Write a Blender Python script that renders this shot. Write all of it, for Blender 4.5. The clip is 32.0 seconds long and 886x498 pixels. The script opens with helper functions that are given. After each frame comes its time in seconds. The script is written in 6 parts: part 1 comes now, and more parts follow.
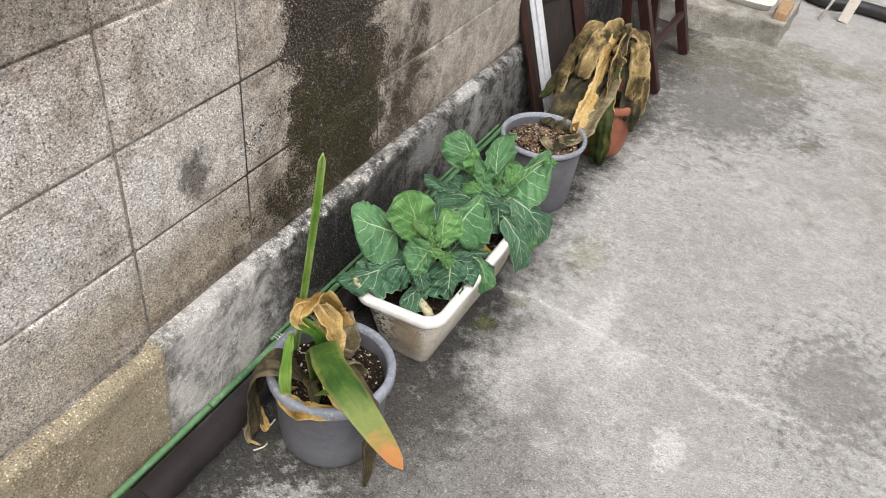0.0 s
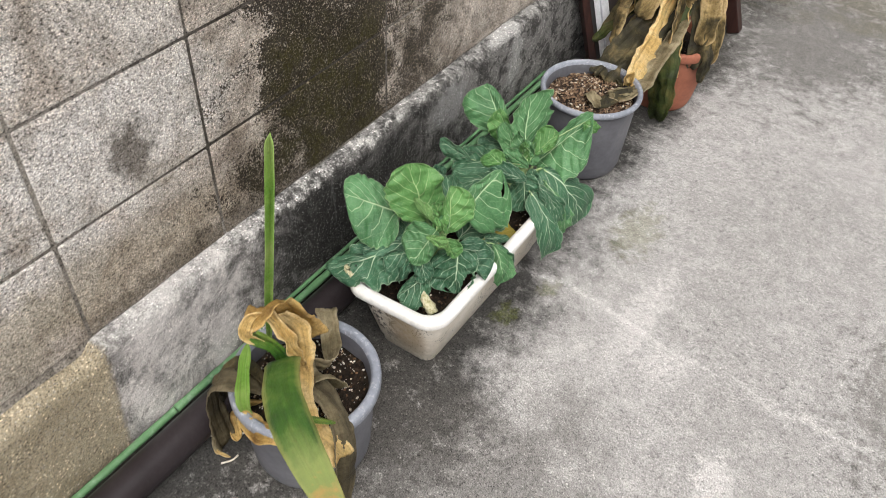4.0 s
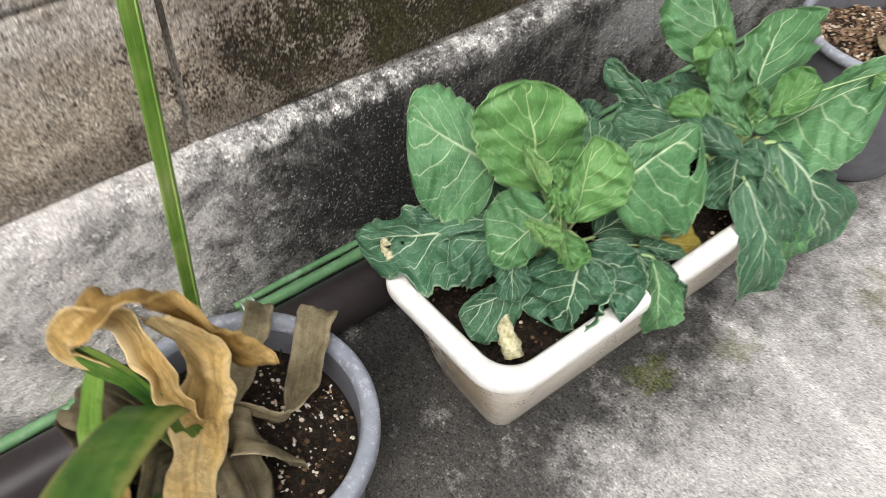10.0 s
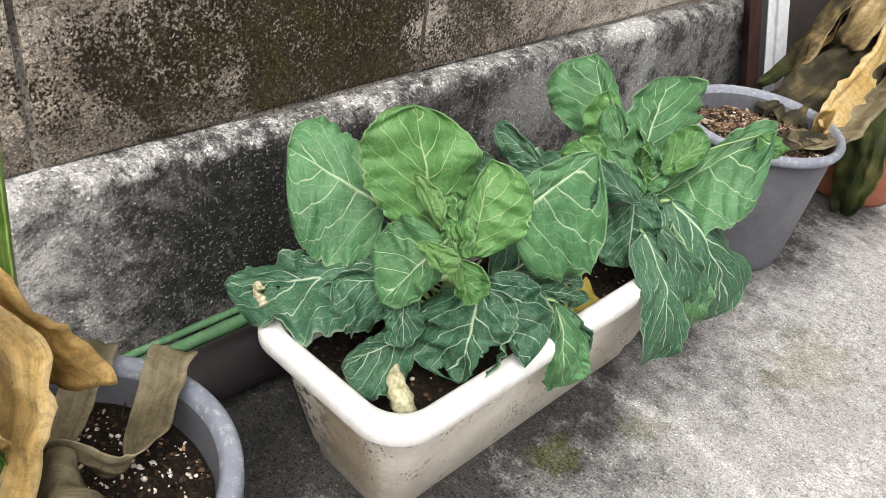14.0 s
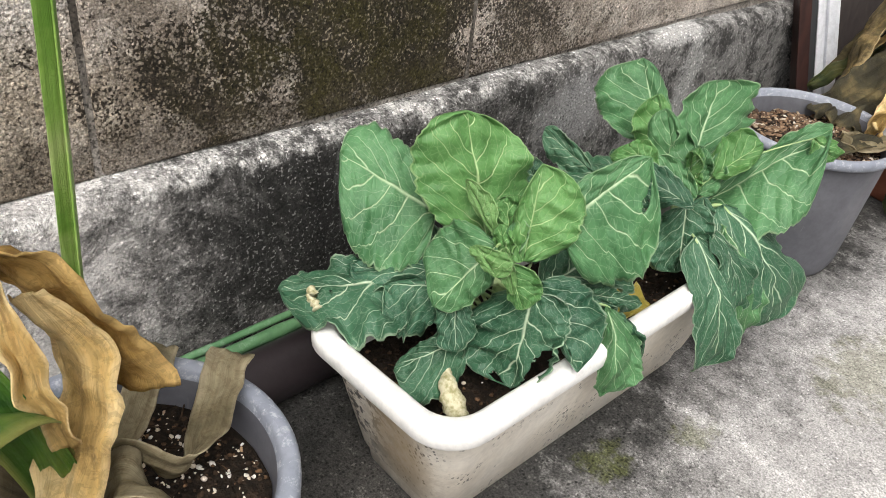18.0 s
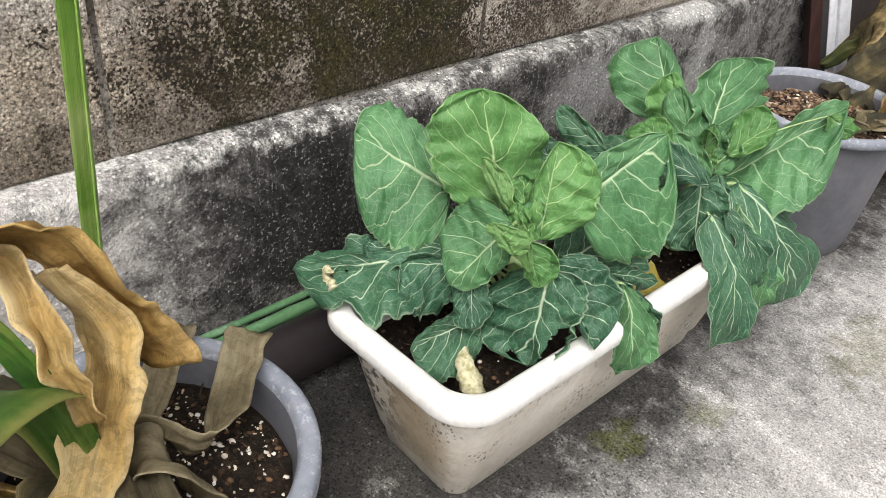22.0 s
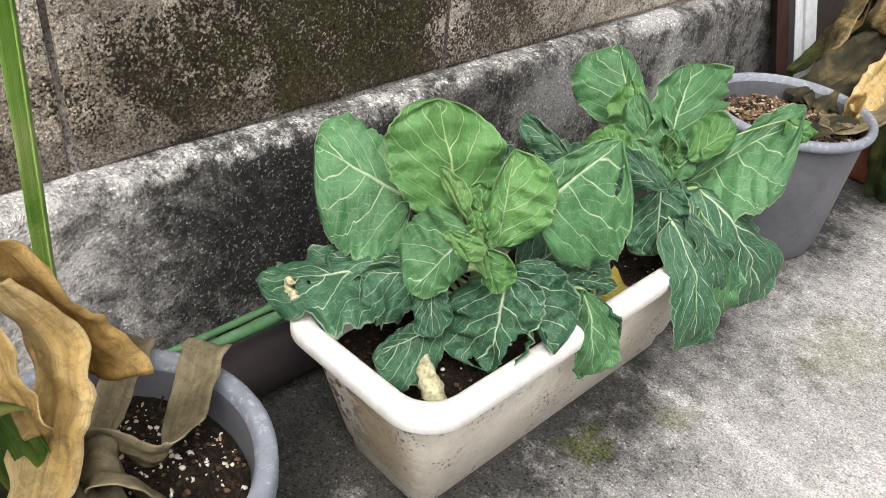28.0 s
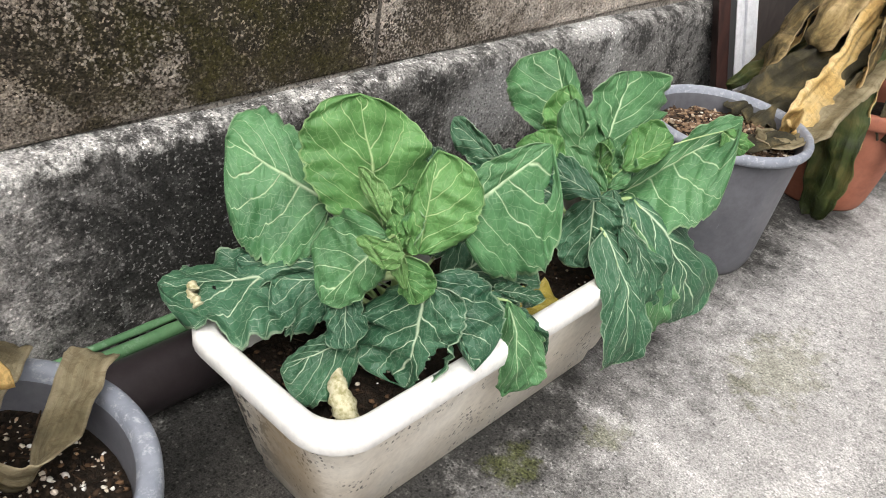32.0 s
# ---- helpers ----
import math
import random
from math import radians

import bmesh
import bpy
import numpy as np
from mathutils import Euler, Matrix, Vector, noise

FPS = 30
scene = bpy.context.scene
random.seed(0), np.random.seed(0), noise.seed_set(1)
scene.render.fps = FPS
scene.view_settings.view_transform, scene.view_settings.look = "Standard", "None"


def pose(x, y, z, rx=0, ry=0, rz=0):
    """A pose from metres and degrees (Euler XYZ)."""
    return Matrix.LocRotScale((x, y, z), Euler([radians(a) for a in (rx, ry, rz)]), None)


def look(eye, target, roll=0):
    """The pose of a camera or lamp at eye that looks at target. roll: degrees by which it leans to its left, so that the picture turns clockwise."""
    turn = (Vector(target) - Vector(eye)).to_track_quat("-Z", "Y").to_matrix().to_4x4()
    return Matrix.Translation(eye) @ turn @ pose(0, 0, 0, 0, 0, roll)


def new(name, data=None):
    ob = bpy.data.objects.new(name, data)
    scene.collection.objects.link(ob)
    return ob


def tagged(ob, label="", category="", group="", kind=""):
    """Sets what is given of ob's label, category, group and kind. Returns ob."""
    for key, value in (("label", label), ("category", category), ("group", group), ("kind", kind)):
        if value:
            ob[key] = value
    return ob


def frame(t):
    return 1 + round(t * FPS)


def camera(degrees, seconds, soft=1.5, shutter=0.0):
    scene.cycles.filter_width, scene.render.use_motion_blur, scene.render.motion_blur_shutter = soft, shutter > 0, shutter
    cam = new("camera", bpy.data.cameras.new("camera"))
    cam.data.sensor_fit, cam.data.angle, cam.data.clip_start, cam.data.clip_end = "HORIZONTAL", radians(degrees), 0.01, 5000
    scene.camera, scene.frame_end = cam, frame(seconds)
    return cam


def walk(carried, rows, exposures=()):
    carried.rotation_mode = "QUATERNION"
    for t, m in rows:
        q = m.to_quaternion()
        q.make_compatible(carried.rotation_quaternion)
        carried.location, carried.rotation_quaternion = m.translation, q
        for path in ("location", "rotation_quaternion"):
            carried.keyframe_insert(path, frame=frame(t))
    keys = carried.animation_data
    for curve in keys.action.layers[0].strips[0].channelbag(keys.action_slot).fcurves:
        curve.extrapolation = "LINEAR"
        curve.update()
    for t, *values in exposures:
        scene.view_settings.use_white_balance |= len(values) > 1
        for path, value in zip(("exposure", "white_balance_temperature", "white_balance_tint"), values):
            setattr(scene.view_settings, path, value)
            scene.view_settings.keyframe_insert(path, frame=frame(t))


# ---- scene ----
cam = camera(57.2, 32.0, soft=0.62, shutter=0.4)
PATH = [
    (0, (0.87, -0.821, 1.335), (0.212, 0.586, 0.076), 6.5),
    (0.5, (0.874, -0.802, 1.34), (0.249, 0.604, 0.062), 7.1),
    (1, (0.882, -0.763, 1.337), (0.235, 0.615, 0.04), 7.9),
    (1.5, (0.918, -0.685, 1.325), (0.195, 0.614, -0.012), 7.0),
    (2, (0.941, -0.64, 1.321), (0.177, 0.602, -0.047), 5.6),
    (2.5, (0.955, -0.626, 1.317), (0.16, 0.567, -0.078), 4.3),
    (4.5, (0.787, -0.424, 1.238), (0.07, 0.782, -0.187), 3.7),
    (5, (0.737, -0.341, 1.238), (0.073, 0.844, -0.23), 4.7),
    (5.5, (0.725, -0.281, 1.22), (0.025, 0.807, -0.305), 6.1),
    (6, (0.751, -0.176, 1.195), (0.001, 0.781, -0.393), 6.3),
    (6.5, (0.751, -0.159, 1.186), (-0.042, 0.702, -0.436), 4.8),
    (7, (0.75, -0.161, 1.184), (-0.078, 0.634, -0.453), 3.4),
    (7.5, (0.751, -0.161, 1.184), (-0.091, 0.599, -0.463), 3.0),
    (8, (0.751, -0.16, 1.185), (-0.099, 0.586, -0.464), 2.6),
    (8.5, (0.758, -0.142, 1.185), (-0.087, 0.609, -0.464), 2.1),
    (9, (0.747, -0.135, 1.172), (-0.088, 0.618, -0.481), 1.9),
    (9.5, (0.672, -0.122, 1.085), (-0.177, 0.642, -0.557), 2.1),
    (9.7, (0.646, -0.093, 0.99), (-0.238, 0.699, -0.62), 2.4),
    (10, (0.635, -0.056, 0.814), (-0.38, 0.802, -0.682), 3.0),
    (10.5, (0.649, -0.079, 0.676), (-0.483, 0.89, -0.657), 4.6),
    (11, (0.654, -0.092, 0.679), (-0.469, 0.974, -0.587), 6.4),
    (11.5, (0.665, -0.095, 0.686), (-0.436, 1.058, -0.523), 7.6),
    (12, (0.676, -0.09, 0.684), (-0.414, 1.119, -0.479), 8.2),
    (12.5, (0.675, -0.082, 0.679), (-0.403, 1.159, -0.461), 8.9),
    (13, (0.671, -0.07, 0.67), (-0.389, 1.183, -0.473), 9.3),
    (13.5, (0.662, -0.07, 0.668), (-0.389, 1.179, -0.487), 9.5),
    (14, (0.659, -0.068, 0.665), (-0.404, 1.175, -0.487), 9.3),
    (14.5, (0.655, -0.067, 0.661), (-0.418, 1.168, -0.49), 9.1),
    (16.5, (0.663, -0.08, 0.669), (-0.471, 1.119, -0.463), 7.3),
    (17, (0.66, -0.077, 0.668), (-0.473, 1.114, -0.47), 7.4),
    (17.5, (0.655, -0.079, 0.663), (-0.478, 1.109, -0.479), 7.4),
    (18, (0.654, -0.079, 0.664), (-0.481, 1.1, -0.485), 7.3),
    (18.5, (0.657, -0.079, 0.665), (-0.484, 1.094, -0.485), 7.0),
    (19, (0.658, -0.078, 0.666), (-0.486, 1.09, -0.485), 6.7),
    (19.5, (0.657, -0.075, 0.664), (-0.486, 1.092, -0.49), 6.6),
    (20, (0.654, -0.083, 0.663), (-0.487, 1.076, -0.501), 6.4),
    (20.5, (0.65, -0.084, 0.658), (-0.482, 1.07, -0.519), 6.6),
    (21, (0.65, -0.087, 0.657), (-0.48, 1.066, -0.524), 6.7),
    (21.5, (0.648, -0.086, 0.655), (-0.481, 1.067, -0.526), 6.7),
    (22, (0.651, -0.088, 0.657), (-0.477, 1.071, -0.52), 6.8),
    (22.5, (0.656, -0.084, 0.659), (-0.472, 1.084, -0.509), 6.7),
    (23, (0.66, -0.083, 0.661), (-0.467, 1.094, -0.498), 6.7),
    (23.5, (0.663, -0.08, 0.662), (-0.457, 1.107, -0.495), 6.7),
    (24, (0.663, -0.074, 0.657), (-0.45, 1.117, -0.501), 6.8),
    (24.5, (0.662, -0.072, 0.656), (-0.448, 1.113, -0.511), 6.7),
    (25, (0.662, -0.071, 0.654), (-0.446, 1.113, -0.517), 6.9),
    (25.5, (0.664, -0.075, 0.659), (-0.449, 1.108, -0.508), 6.8),
    (27.5, (0.67, -0.07, 0.659), (-0.445, 1.119, -0.5), 6.3),
    (28, (0.674, -0.072, 0.66), (-0.453, 1.114, -0.491), 6.1),
    (28.5, (0.672, -0.07, 0.659), (-0.459, 1.113, -0.491), 6.2),
    (29, (0.671, -0.065, 0.656), (-0.455, 1.121, -0.496), 6.3),
    (29.5, (0.675, -0.059, 0.656), (-0.44, 1.145, -0.487), 6.5),
    (30, (0.68, -0.046, 0.653), (-0.423, 1.178, -0.482), 7.1),
    (30.5, (0.675, -0.044, 0.648), (-0.421, 1.178, -0.495), 7.6),
    (31, (0.667, -0.041, 0.646), (-0.408, 1.203, -0.493), 8.7),
    (31.5, (0.666, -0.04, 0.643), (-0.393, 1.232, -0.48), 10.0),
    (32, (0.665, -0.027, 0.635), (-0.381, 1.259, -0.484), 10.0),
]
# the clip's camera brightens a little as it comes down to the planter
EXPOSURES = [(0.0, 0.40), (2.5, 0.32), (5.0, 0.46), (9.0, 0.52), (11.0, 0.55), (18.0, 0.56), (32.0, 0.59)]
walk(cam, [(t, look(eye, target, roll)) for t, eye, target, roll in PATH], EXPOSURES)

# ---- world and light: bright overcast sky, open to the courtyard ----
world = bpy.data.worlds.new("overcast_sky")
scene.world = world
world.use_nodes = True
wn = world.node_tree.nodes
wl = world.node_tree.links
sky = wn.new("ShaderNodeTexSky")
sky.sky_type = "NISHITA"
sky.sun_disc = False
sky.sun_elevation = radians(58)
sky.sun_rotation = radians(150)
sky.air_density, sky.dust_density, sky.ozone_density = 1.0, 6.0, 1.0
wash = wn.new("ShaderNodeHueSaturation")
wash.inputs["Saturation"].default_value = 0.25
wl.new(sky.outputs["Color"], wash.inputs["Color"])
wl.new(wash.outputs["Color"], wn["Background"].inputs["Color"])
wn["Background"].inputs["Strength"].default_value = 0.15

sun_data = bpy.data.lights.new("sun", "SUN")
sun_data.energy = 1.4
sun_data.angle = radians(40)
sun_data.color = (1.0, 0.97, 0.92)
sun = new("sun", sun_data)
sun.matrix_world = look((2.6, -1.2, 4.2), (0, 0.4, 0))


# ---- material helpers ----
def material(name, rough=0.8, metal=0.0, spec=0.5):
    m = bpy.data.materials.new(name)
    m.use_nodes = True
    b = m.node_tree.nodes["Principled BSDF"]
    b.inputs["Roughness"].default_value = rough
    b.inputs["Metallic"].default_value = metal
    b.inputs["Specular IOR Level"].default_value = spec
    return m, m.node_tree.nodes, m.node_tree.links, b


def coords(n, l, space="Object", scale=(1, 1, 1), shift=(0, 0, 0)):
    c = n.new("ShaderNodeTexCoord")
    mp = n.new("ShaderNodeMapping")
    mp.inputs["Scale"].default_value = scale
    mp.inputs["Location"].default_value = shift
    l.new(c.outputs[space], mp.inputs["Vector"])
    return mp.outputs["Vector"]


def noisy(n, l, vec, scale, detail=4, rough=0.6, dist=0.0):
    t = n.new("ShaderNodeTexNoise")
    t.inputs["Scale"].default_value = scale
    t.inputs["Detail"].default_value = detail
    t.inputs["Roughness"].default_value = rough
    t.inputs["Distortion"].default_value = dist
    l.new(vec, t.inputs["Vector"])
    return t.outputs["Fac"]


def spread(n, l, fac, k=2.6):
    """Stretch a noise about its middle so that its patches differ clearly."""
    m = n.new("ShaderNodeMapRange")
    m.inputs["From Min"].default_value = 0.5 - 0.5 / k
    m.inputs["From Max"].default_value = 0.5 + 0.5 / k
    l.new(fac, m.inputs["Value"])
    return m.outputs["Result"]


def ramp(n, l, fac, stops, mode="LINEAR"):
    r = n.new("ShaderNodeValToRGB")
    r.color_ramp.interpolation = mode
    e = r.color_ramp.elements
    while len(e) < len(stops):
        e.new(0.5)
    for k, (p, c) in zip(e, stops):
        k.position = p
        k.color = (*c, 1) if len(c) == 3 else c
    l.new(fac, r.inputs["Fac"])
    return r.outputs["Color"]


def mix(n, l, fac, a, b, mode="MIX"):
    m = n.new("ShaderNodeMix")
    m.data_type = "RGBA"
    m.blend_type = mode
    for v, key in ((fac, 0), (a, 6), (b, 7)):
        if isinstance(v, (int, float)):
            m.inputs[key].default_value = v
        elif isinstance(v, tuple):
            m.inputs[key].default_value = (*v, 1)
        else:
            l.new(v, m.inputs[key])
    return m.outputs[2]


def calc(n, l, op, a, b=0.0, clamp=False):
    m = n.new("ShaderNodeMath")
    m.operation = op
    m.use_clamp = clamp
    for i, v in enumerate((a, b)):
        if isinstance(v, (int, float)):
            m.inputs[i].default_value = v
        else:
            l.new(v, m.inputs[i])
    return m.outputs[0]


def bump(n, l, bsdf, height, strength=0.4, dist=0.004, after=None):
    b = n.new("ShaderNodeBump")
    b.inputs["Strength"].default_value = strength
    b.inputs["Distance"].default_value = dist
    l.new(height, b.inputs["Height"])
    if after is not None:
        l.new(after, b.inputs["Normal"])
    l.new(b.outputs["Normal"], bsdf.inputs["Normal"])
    return b.outputs["Normal"]


def blob(n, l, centre, radii, wobble=None, amount=0.5):
    """1 inside an uneven patch round a world place, 0 outside."""
    g = n.new("ShaderNodeNewGeometry")
    mp = n.new("ShaderNodeMapping")
    mp.vector_type = "TEXTURE"
    mp.inputs["Location"].default_value = centre
    mp.inputs["Scale"].default_value = radii
    l.new(g.outputs["Position"], mp.inputs["Vector"])
    ln = n.new("ShaderNodeVectorMath")
    ln.operation = "LENGTH"
    l.new(mp.outputs["Vector"], ln.inputs[0])
    d = ln.outputs["Value"]
    if wobble is not None:
        d = calc(n, l, "ADD", d, calc(n, l, "MULTIPLY", calc(n, l, "SUBTRACT", wobble, 0.5), amount * 2))
    mr = n.new("ShaderNodeMapRange")
    mr.inputs["From Min"].default_value = 1.15
    mr.inputs["From Max"].default_value = 0.55
    l.new(d, mr.inputs["Value"])
    return mr.outputs["Result"]


def world_pos(n, l):
    return n.new("ShaderNodeNewGeometry").outputs["Position"]


# ---- materials ----
def concrete_material(name, dark, mid, light, kind):
    m, n, l, b = material(name, 0.92, spec=0.25)
    p = world_pos(n, l)
    big = spread(n, l, noisy(n, l, p, 3.2, 5, 0.6), 2.0)
    med = spread(n, l, noisy(n, l, p, 22, 5, 0.65), 2.0)
    fine = noisy(n, l, p, 240, 2, 0.55)
    grain = noisy(n, l, p, 560, 2, 0.6)
    base = ramp(n, l, big, [(0.3, dark), (0.5, mid), (0.72, light)])
    base = mix(n, l, 0.55, base, ramp(n, l, med, [(0.3, dark), (0.55, mid), (0.75, light)]), "MIX")
    return m, n, l, b, p, big, med, fine, grain, base


def stain(n, l, base, colour, strength, *where):
    """Lay a stain with a shape of its own over a colour."""
    f = blob(n, l, *where)
    return mix(n, l, calc(n, l, "MULTIPLY", f, strength), base, colour), f


def grit(n, l, base, p, pit=(0.40, 0.50), pit_depth=0.2, lightest=1.35, scale=230, amount=1.0):
    """Dark pores and pale sand grains."""
    holes = ramp(n, l, noisy(n, l, p, scale, 2.5, 0.6), [(pit[0], (pit_depth,) * 3), (pit[1], (1, 1, 1))])
    base = mix(n, l, amount, base, holes, "MULTIPLY")
    sand = ramp(n, l, noisy(n, l, p, scale * 1.6, 1.5, 0.5), [(0.40, (0.78, 0.78, 0.78)), (0.52, (1, 1, 1)), (0.64, (lightest,) * 3)])
    return mix(n, l, amount, base, sand, "MULTIPLY")


def pebbles(n, l, base, p, scale, pale, dark, share=0.22):
    """Single grains of sand and gravel in the surface, some pale, some dark."""
    v = n.new("ShaderNodeTexVoronoi")
    v.inputs["Scale"].default_value = scale
    v.inputs["Randomness"].default_value = 1.0
    l.new(p, v.inputs["Vector"])
    s = n.new("ShaderNodeSeparateColor")
    l.new(v.outputs["Color"], s.inputs[0])
    body = ramp(n, l, v.outputs["Distance"], [(0.30, (1, 1, 1)), (0.55, (0, 0, 0))])
    lit = calc(n, l, "MULTIPLY", body, calc(n, l, "GREATER_THAN", s.outputs[0], 1.0 - share))
    dim = calc(n, l, "MULTIPLY", body, calc(n, l, "LESS_THAN", s.outputs[0], share))
    base = mix(n, l, calc(n, l, "MULTIPLY", lit, s.outputs[1]), base, mix(n, l, 1.0, base, (pale,) * 3, "MULTIPLY"))
    return mix(n, l, calc(n, l, "MULTIPLY", dim, calc(n, l, "ADD", 0.3, calc(n, l, "MULTIPLY", s.outputs[2], 0.7))), base, mix(n, l, 1.0, base, (dark,) * 3, "MULTIPLY"))


# rough concrete blocks: pale lime bloom, dark algae and a mossy patch
m_block, n, l, b, p, big, med, fine, grain, base = concrete_material(
    "weathered_block", (0.40, 0.348, 0.305), (0.68, 0.620, 0.565), (0.82, 0.775, 0.73), "wall")
rnd = n.new("ShaderNodeObjectInfo").outputs["Random"]
base = mix(n, l, 0.3, base, ramp(n, l, rnd, [(0.0, (0.46, 0.395, 0.335)), (0.5, (0.60, 0.54, 0.48)), (1.0, (0.70, 0.645, 0.585))]))
soft = spread(n, l, noisy(n, l, p, 7, 6, 0.66, 0.4))
rag = spread(n, l, noisy(n, l, p, 38, 4, 0.7))
base, _ = stain(n, l, base, (0.86, 0.835, 0.815), 0.95, (0, -0.02, 0.55), (1, 0.25, 0.15), soft, 0.7)
base, _ = stain(n, l, base, (0.86, 0.835, 0.815), 0.90, (0, -0.33, 0.56), (1, 0.22, 0.30), soft, 0.7)
base, _ = stain(n, l, base, (0.78, 0.745, 0.71), 0.85, (0, 0.02, 0.76), (1, 0.18, 0.11), soft, 0.7)
base, _ = stain(n, l, base, (0.52, 0.49, 0.45), 0.75, (0, 1.05, 0.70), (1, 0.40, 0.32), soft, 0.5)
base, _ = stain(n, l, base, (0.38, 0.315, 0.22), 0.5, (0, -0.03, 0.33), (1, 0.26, 0.08), soft, 0.7)
base, _ = stain(n, l, base, (0.52, 0.47, 0.38), 0.55, (0, -0.35, 0.33), (1, 0.22, 0.09), soft, 0.6)
base, _ = stain(n, l, base, (0.17, 0.15, 0.13), 0.85, (0, 0.012, 0.527), (1, 0.040, 0.050), rag, 0.45)
base, _ = stain(n, l, base, (0.22, 0.20, 0.17), 0.6, (0, -0.30, 0.93), (1, 0.35, 0.10), soft, 0.6)
base, _ = stain(n, l, base, (0.19, 0.150, 0.110), 0.16, (0, 0.215, 0.40), (1, 0.10, 0.24), soft, 0.9)
dark = mix(n, l, ramp(n, l, noisy(n, l, p, 300, 1.5, 0.5), [(0.57, (0, 0, 0)), (0.66, (1, 1, 1))]), (0.024, 0.018, 0.012), (0.46, 0.39, 0.30))
cell = n.new("ShaderNodeTexVoronoi")
cell.inputs["Scale"].default_value = 400
l.new(p, cell.inputs["Vector"])
cs = n.new("ShaderNodeSeparateColor")
l.new(cell.outputs["Color"], cs.inputs[0])
alg = calc(n, l, "MAXIMUM", blob(n, l, (0, 0.49, 0.38), (1, 0.305, 0.37), soft, 0.7), blob(n, l, (0, 0.45, 0.70), (1, 0.22, 0.16), soft, 0.5))
alg = calc(n, l, "ADD", calc(n, l, "MULTIPLY", alg, 1.16), calc(n, l, "MULTIPLY", calc(n, l, "SUBTRACT", med, 0.5), 0.25))
cover = n.new("ShaderNodeMapRange")
l.new(calc(n, l, "SUBTRACT", alg, calc(n, l, "MULTIPLY", cs.outputs[0], 0.95)), cover.inputs["Value"])
cover.inputs["From Min"].default_value = 0.0
cover.inputs["From Max"].default_value = 0.30
base = mix(n, l, calc(n, l, "MULTIPLY", cover.outputs["Result"], 0.97), base, dark)
mould = ramp(n, l, noisy(n, l, p, 17, 7, 0.75, 0.6), [(0.50, (0, 0, 0)), (0.66, (1, 1, 1))])
base = mix(n, l, calc(n, l, "MULTIPLY", mould, 0.36), base, (0.13, 0.110, 0.090))
base, _ = stain(n, l, base, (0.075, 0.060, 0.042), 0.6, (0, 0.30, 0.275), (1, 0.55, 0.035), soft, 0.6)
base, _ = stain(n, l, base, (0.20, 0.175, 0.14), 0.30, (0, 0.70, 0.40), (1, 0.14, 0.22), soft, 0.7)
moss = blob(n, l, (0, 0.44, 0.37), (1, 0.20, 0.20), soft, 0.5)
base = mix(n, l, calc(n, l, "MULTIPLY", moss, ramp(n, l, med, [(0.30, (0.15, 0.15, 0.15)), (0.65, (0.75, 0.75, 0.75))])), base, (0.052, 0.046, 0.008))
base = grit(n, l, base, p, (0.33, 0.42), 0.45, 1.25, 320)
gaps = ramp(n, l, cell.outputs["Distance"], [(0.42, (1, 1, 1)), (0.70, (0.50, 0.47, 0.44))])
base = mix(n, l, 0.5, base, gaps, "MULTIPLY")
pits = ramp(n, l, noisy(n, l, p, 185, 3.5, 0.7), [(0.36, (0.12, 0.11, 0.10)), (0.45, (1, 1, 1))])
base = mix(n, l, 0.85, base, pits, "MULTIPLY")
streaky = ramp(n, l, spread(n, l, noisy(n, l, p, 11, 8, 0.72, 0.3), 2.2), [(0.2, (0.62, 0.60, 0.57)), (0.55, (1, 1, 1)), (0.9, (1.14, 1.14, 1.14))])
base = mix(n, l, 0.8, base, streaky, "MULTIPLY")
base = mix(n, l, 1.0, base, ramp(n, l, cs.outputs[1], [(0.0, (0.72, 0.70, 0.67)), (0.5, (1, 1, 1)), (1.0, (1.40, 1.38, 1.34))]), "MULTIPLY")
base = mix(n, l, 0.5, base, ramp(n, l, grain, [(0.38, (0.65, 0.63, 0.6)), (0.60, (1.15, 1.15, 1.15))]), "MULTIPLY")
l.new(base, b.inputs["Base Color"])
h = calc(n, l, "ADD", calc(n, l, "MULTIPLY", noisy(n, l, p, 330, 2.5, 0.6), 1.0), calc(n, l, "MULTIPLY", grain, 0.5))
bump(n, l, b, h, 0.85, 0.005)

# mortar in the joints
m_mortar, n, l, b, p, big, med, fine, grain, base = concrete_material(
    "grey_mortar", (0.17, 0.15, 0.13), (0.33, 0.30, 0.265), (0.56, 0.52, 0.47), "wall")
base, _ = stain(n, l, base, (0.04, 0.033, 0.026), 0.85, (0, 0.40, 0.45), (1, 0.34, 0.4), big, 0.4)
base = grit(n, l, base, p, (0.38, 0.48), 0.3)
l.new(base, b.inputs["Base Color"])
bump(n, l, b, fine, 0.5, 0.003)

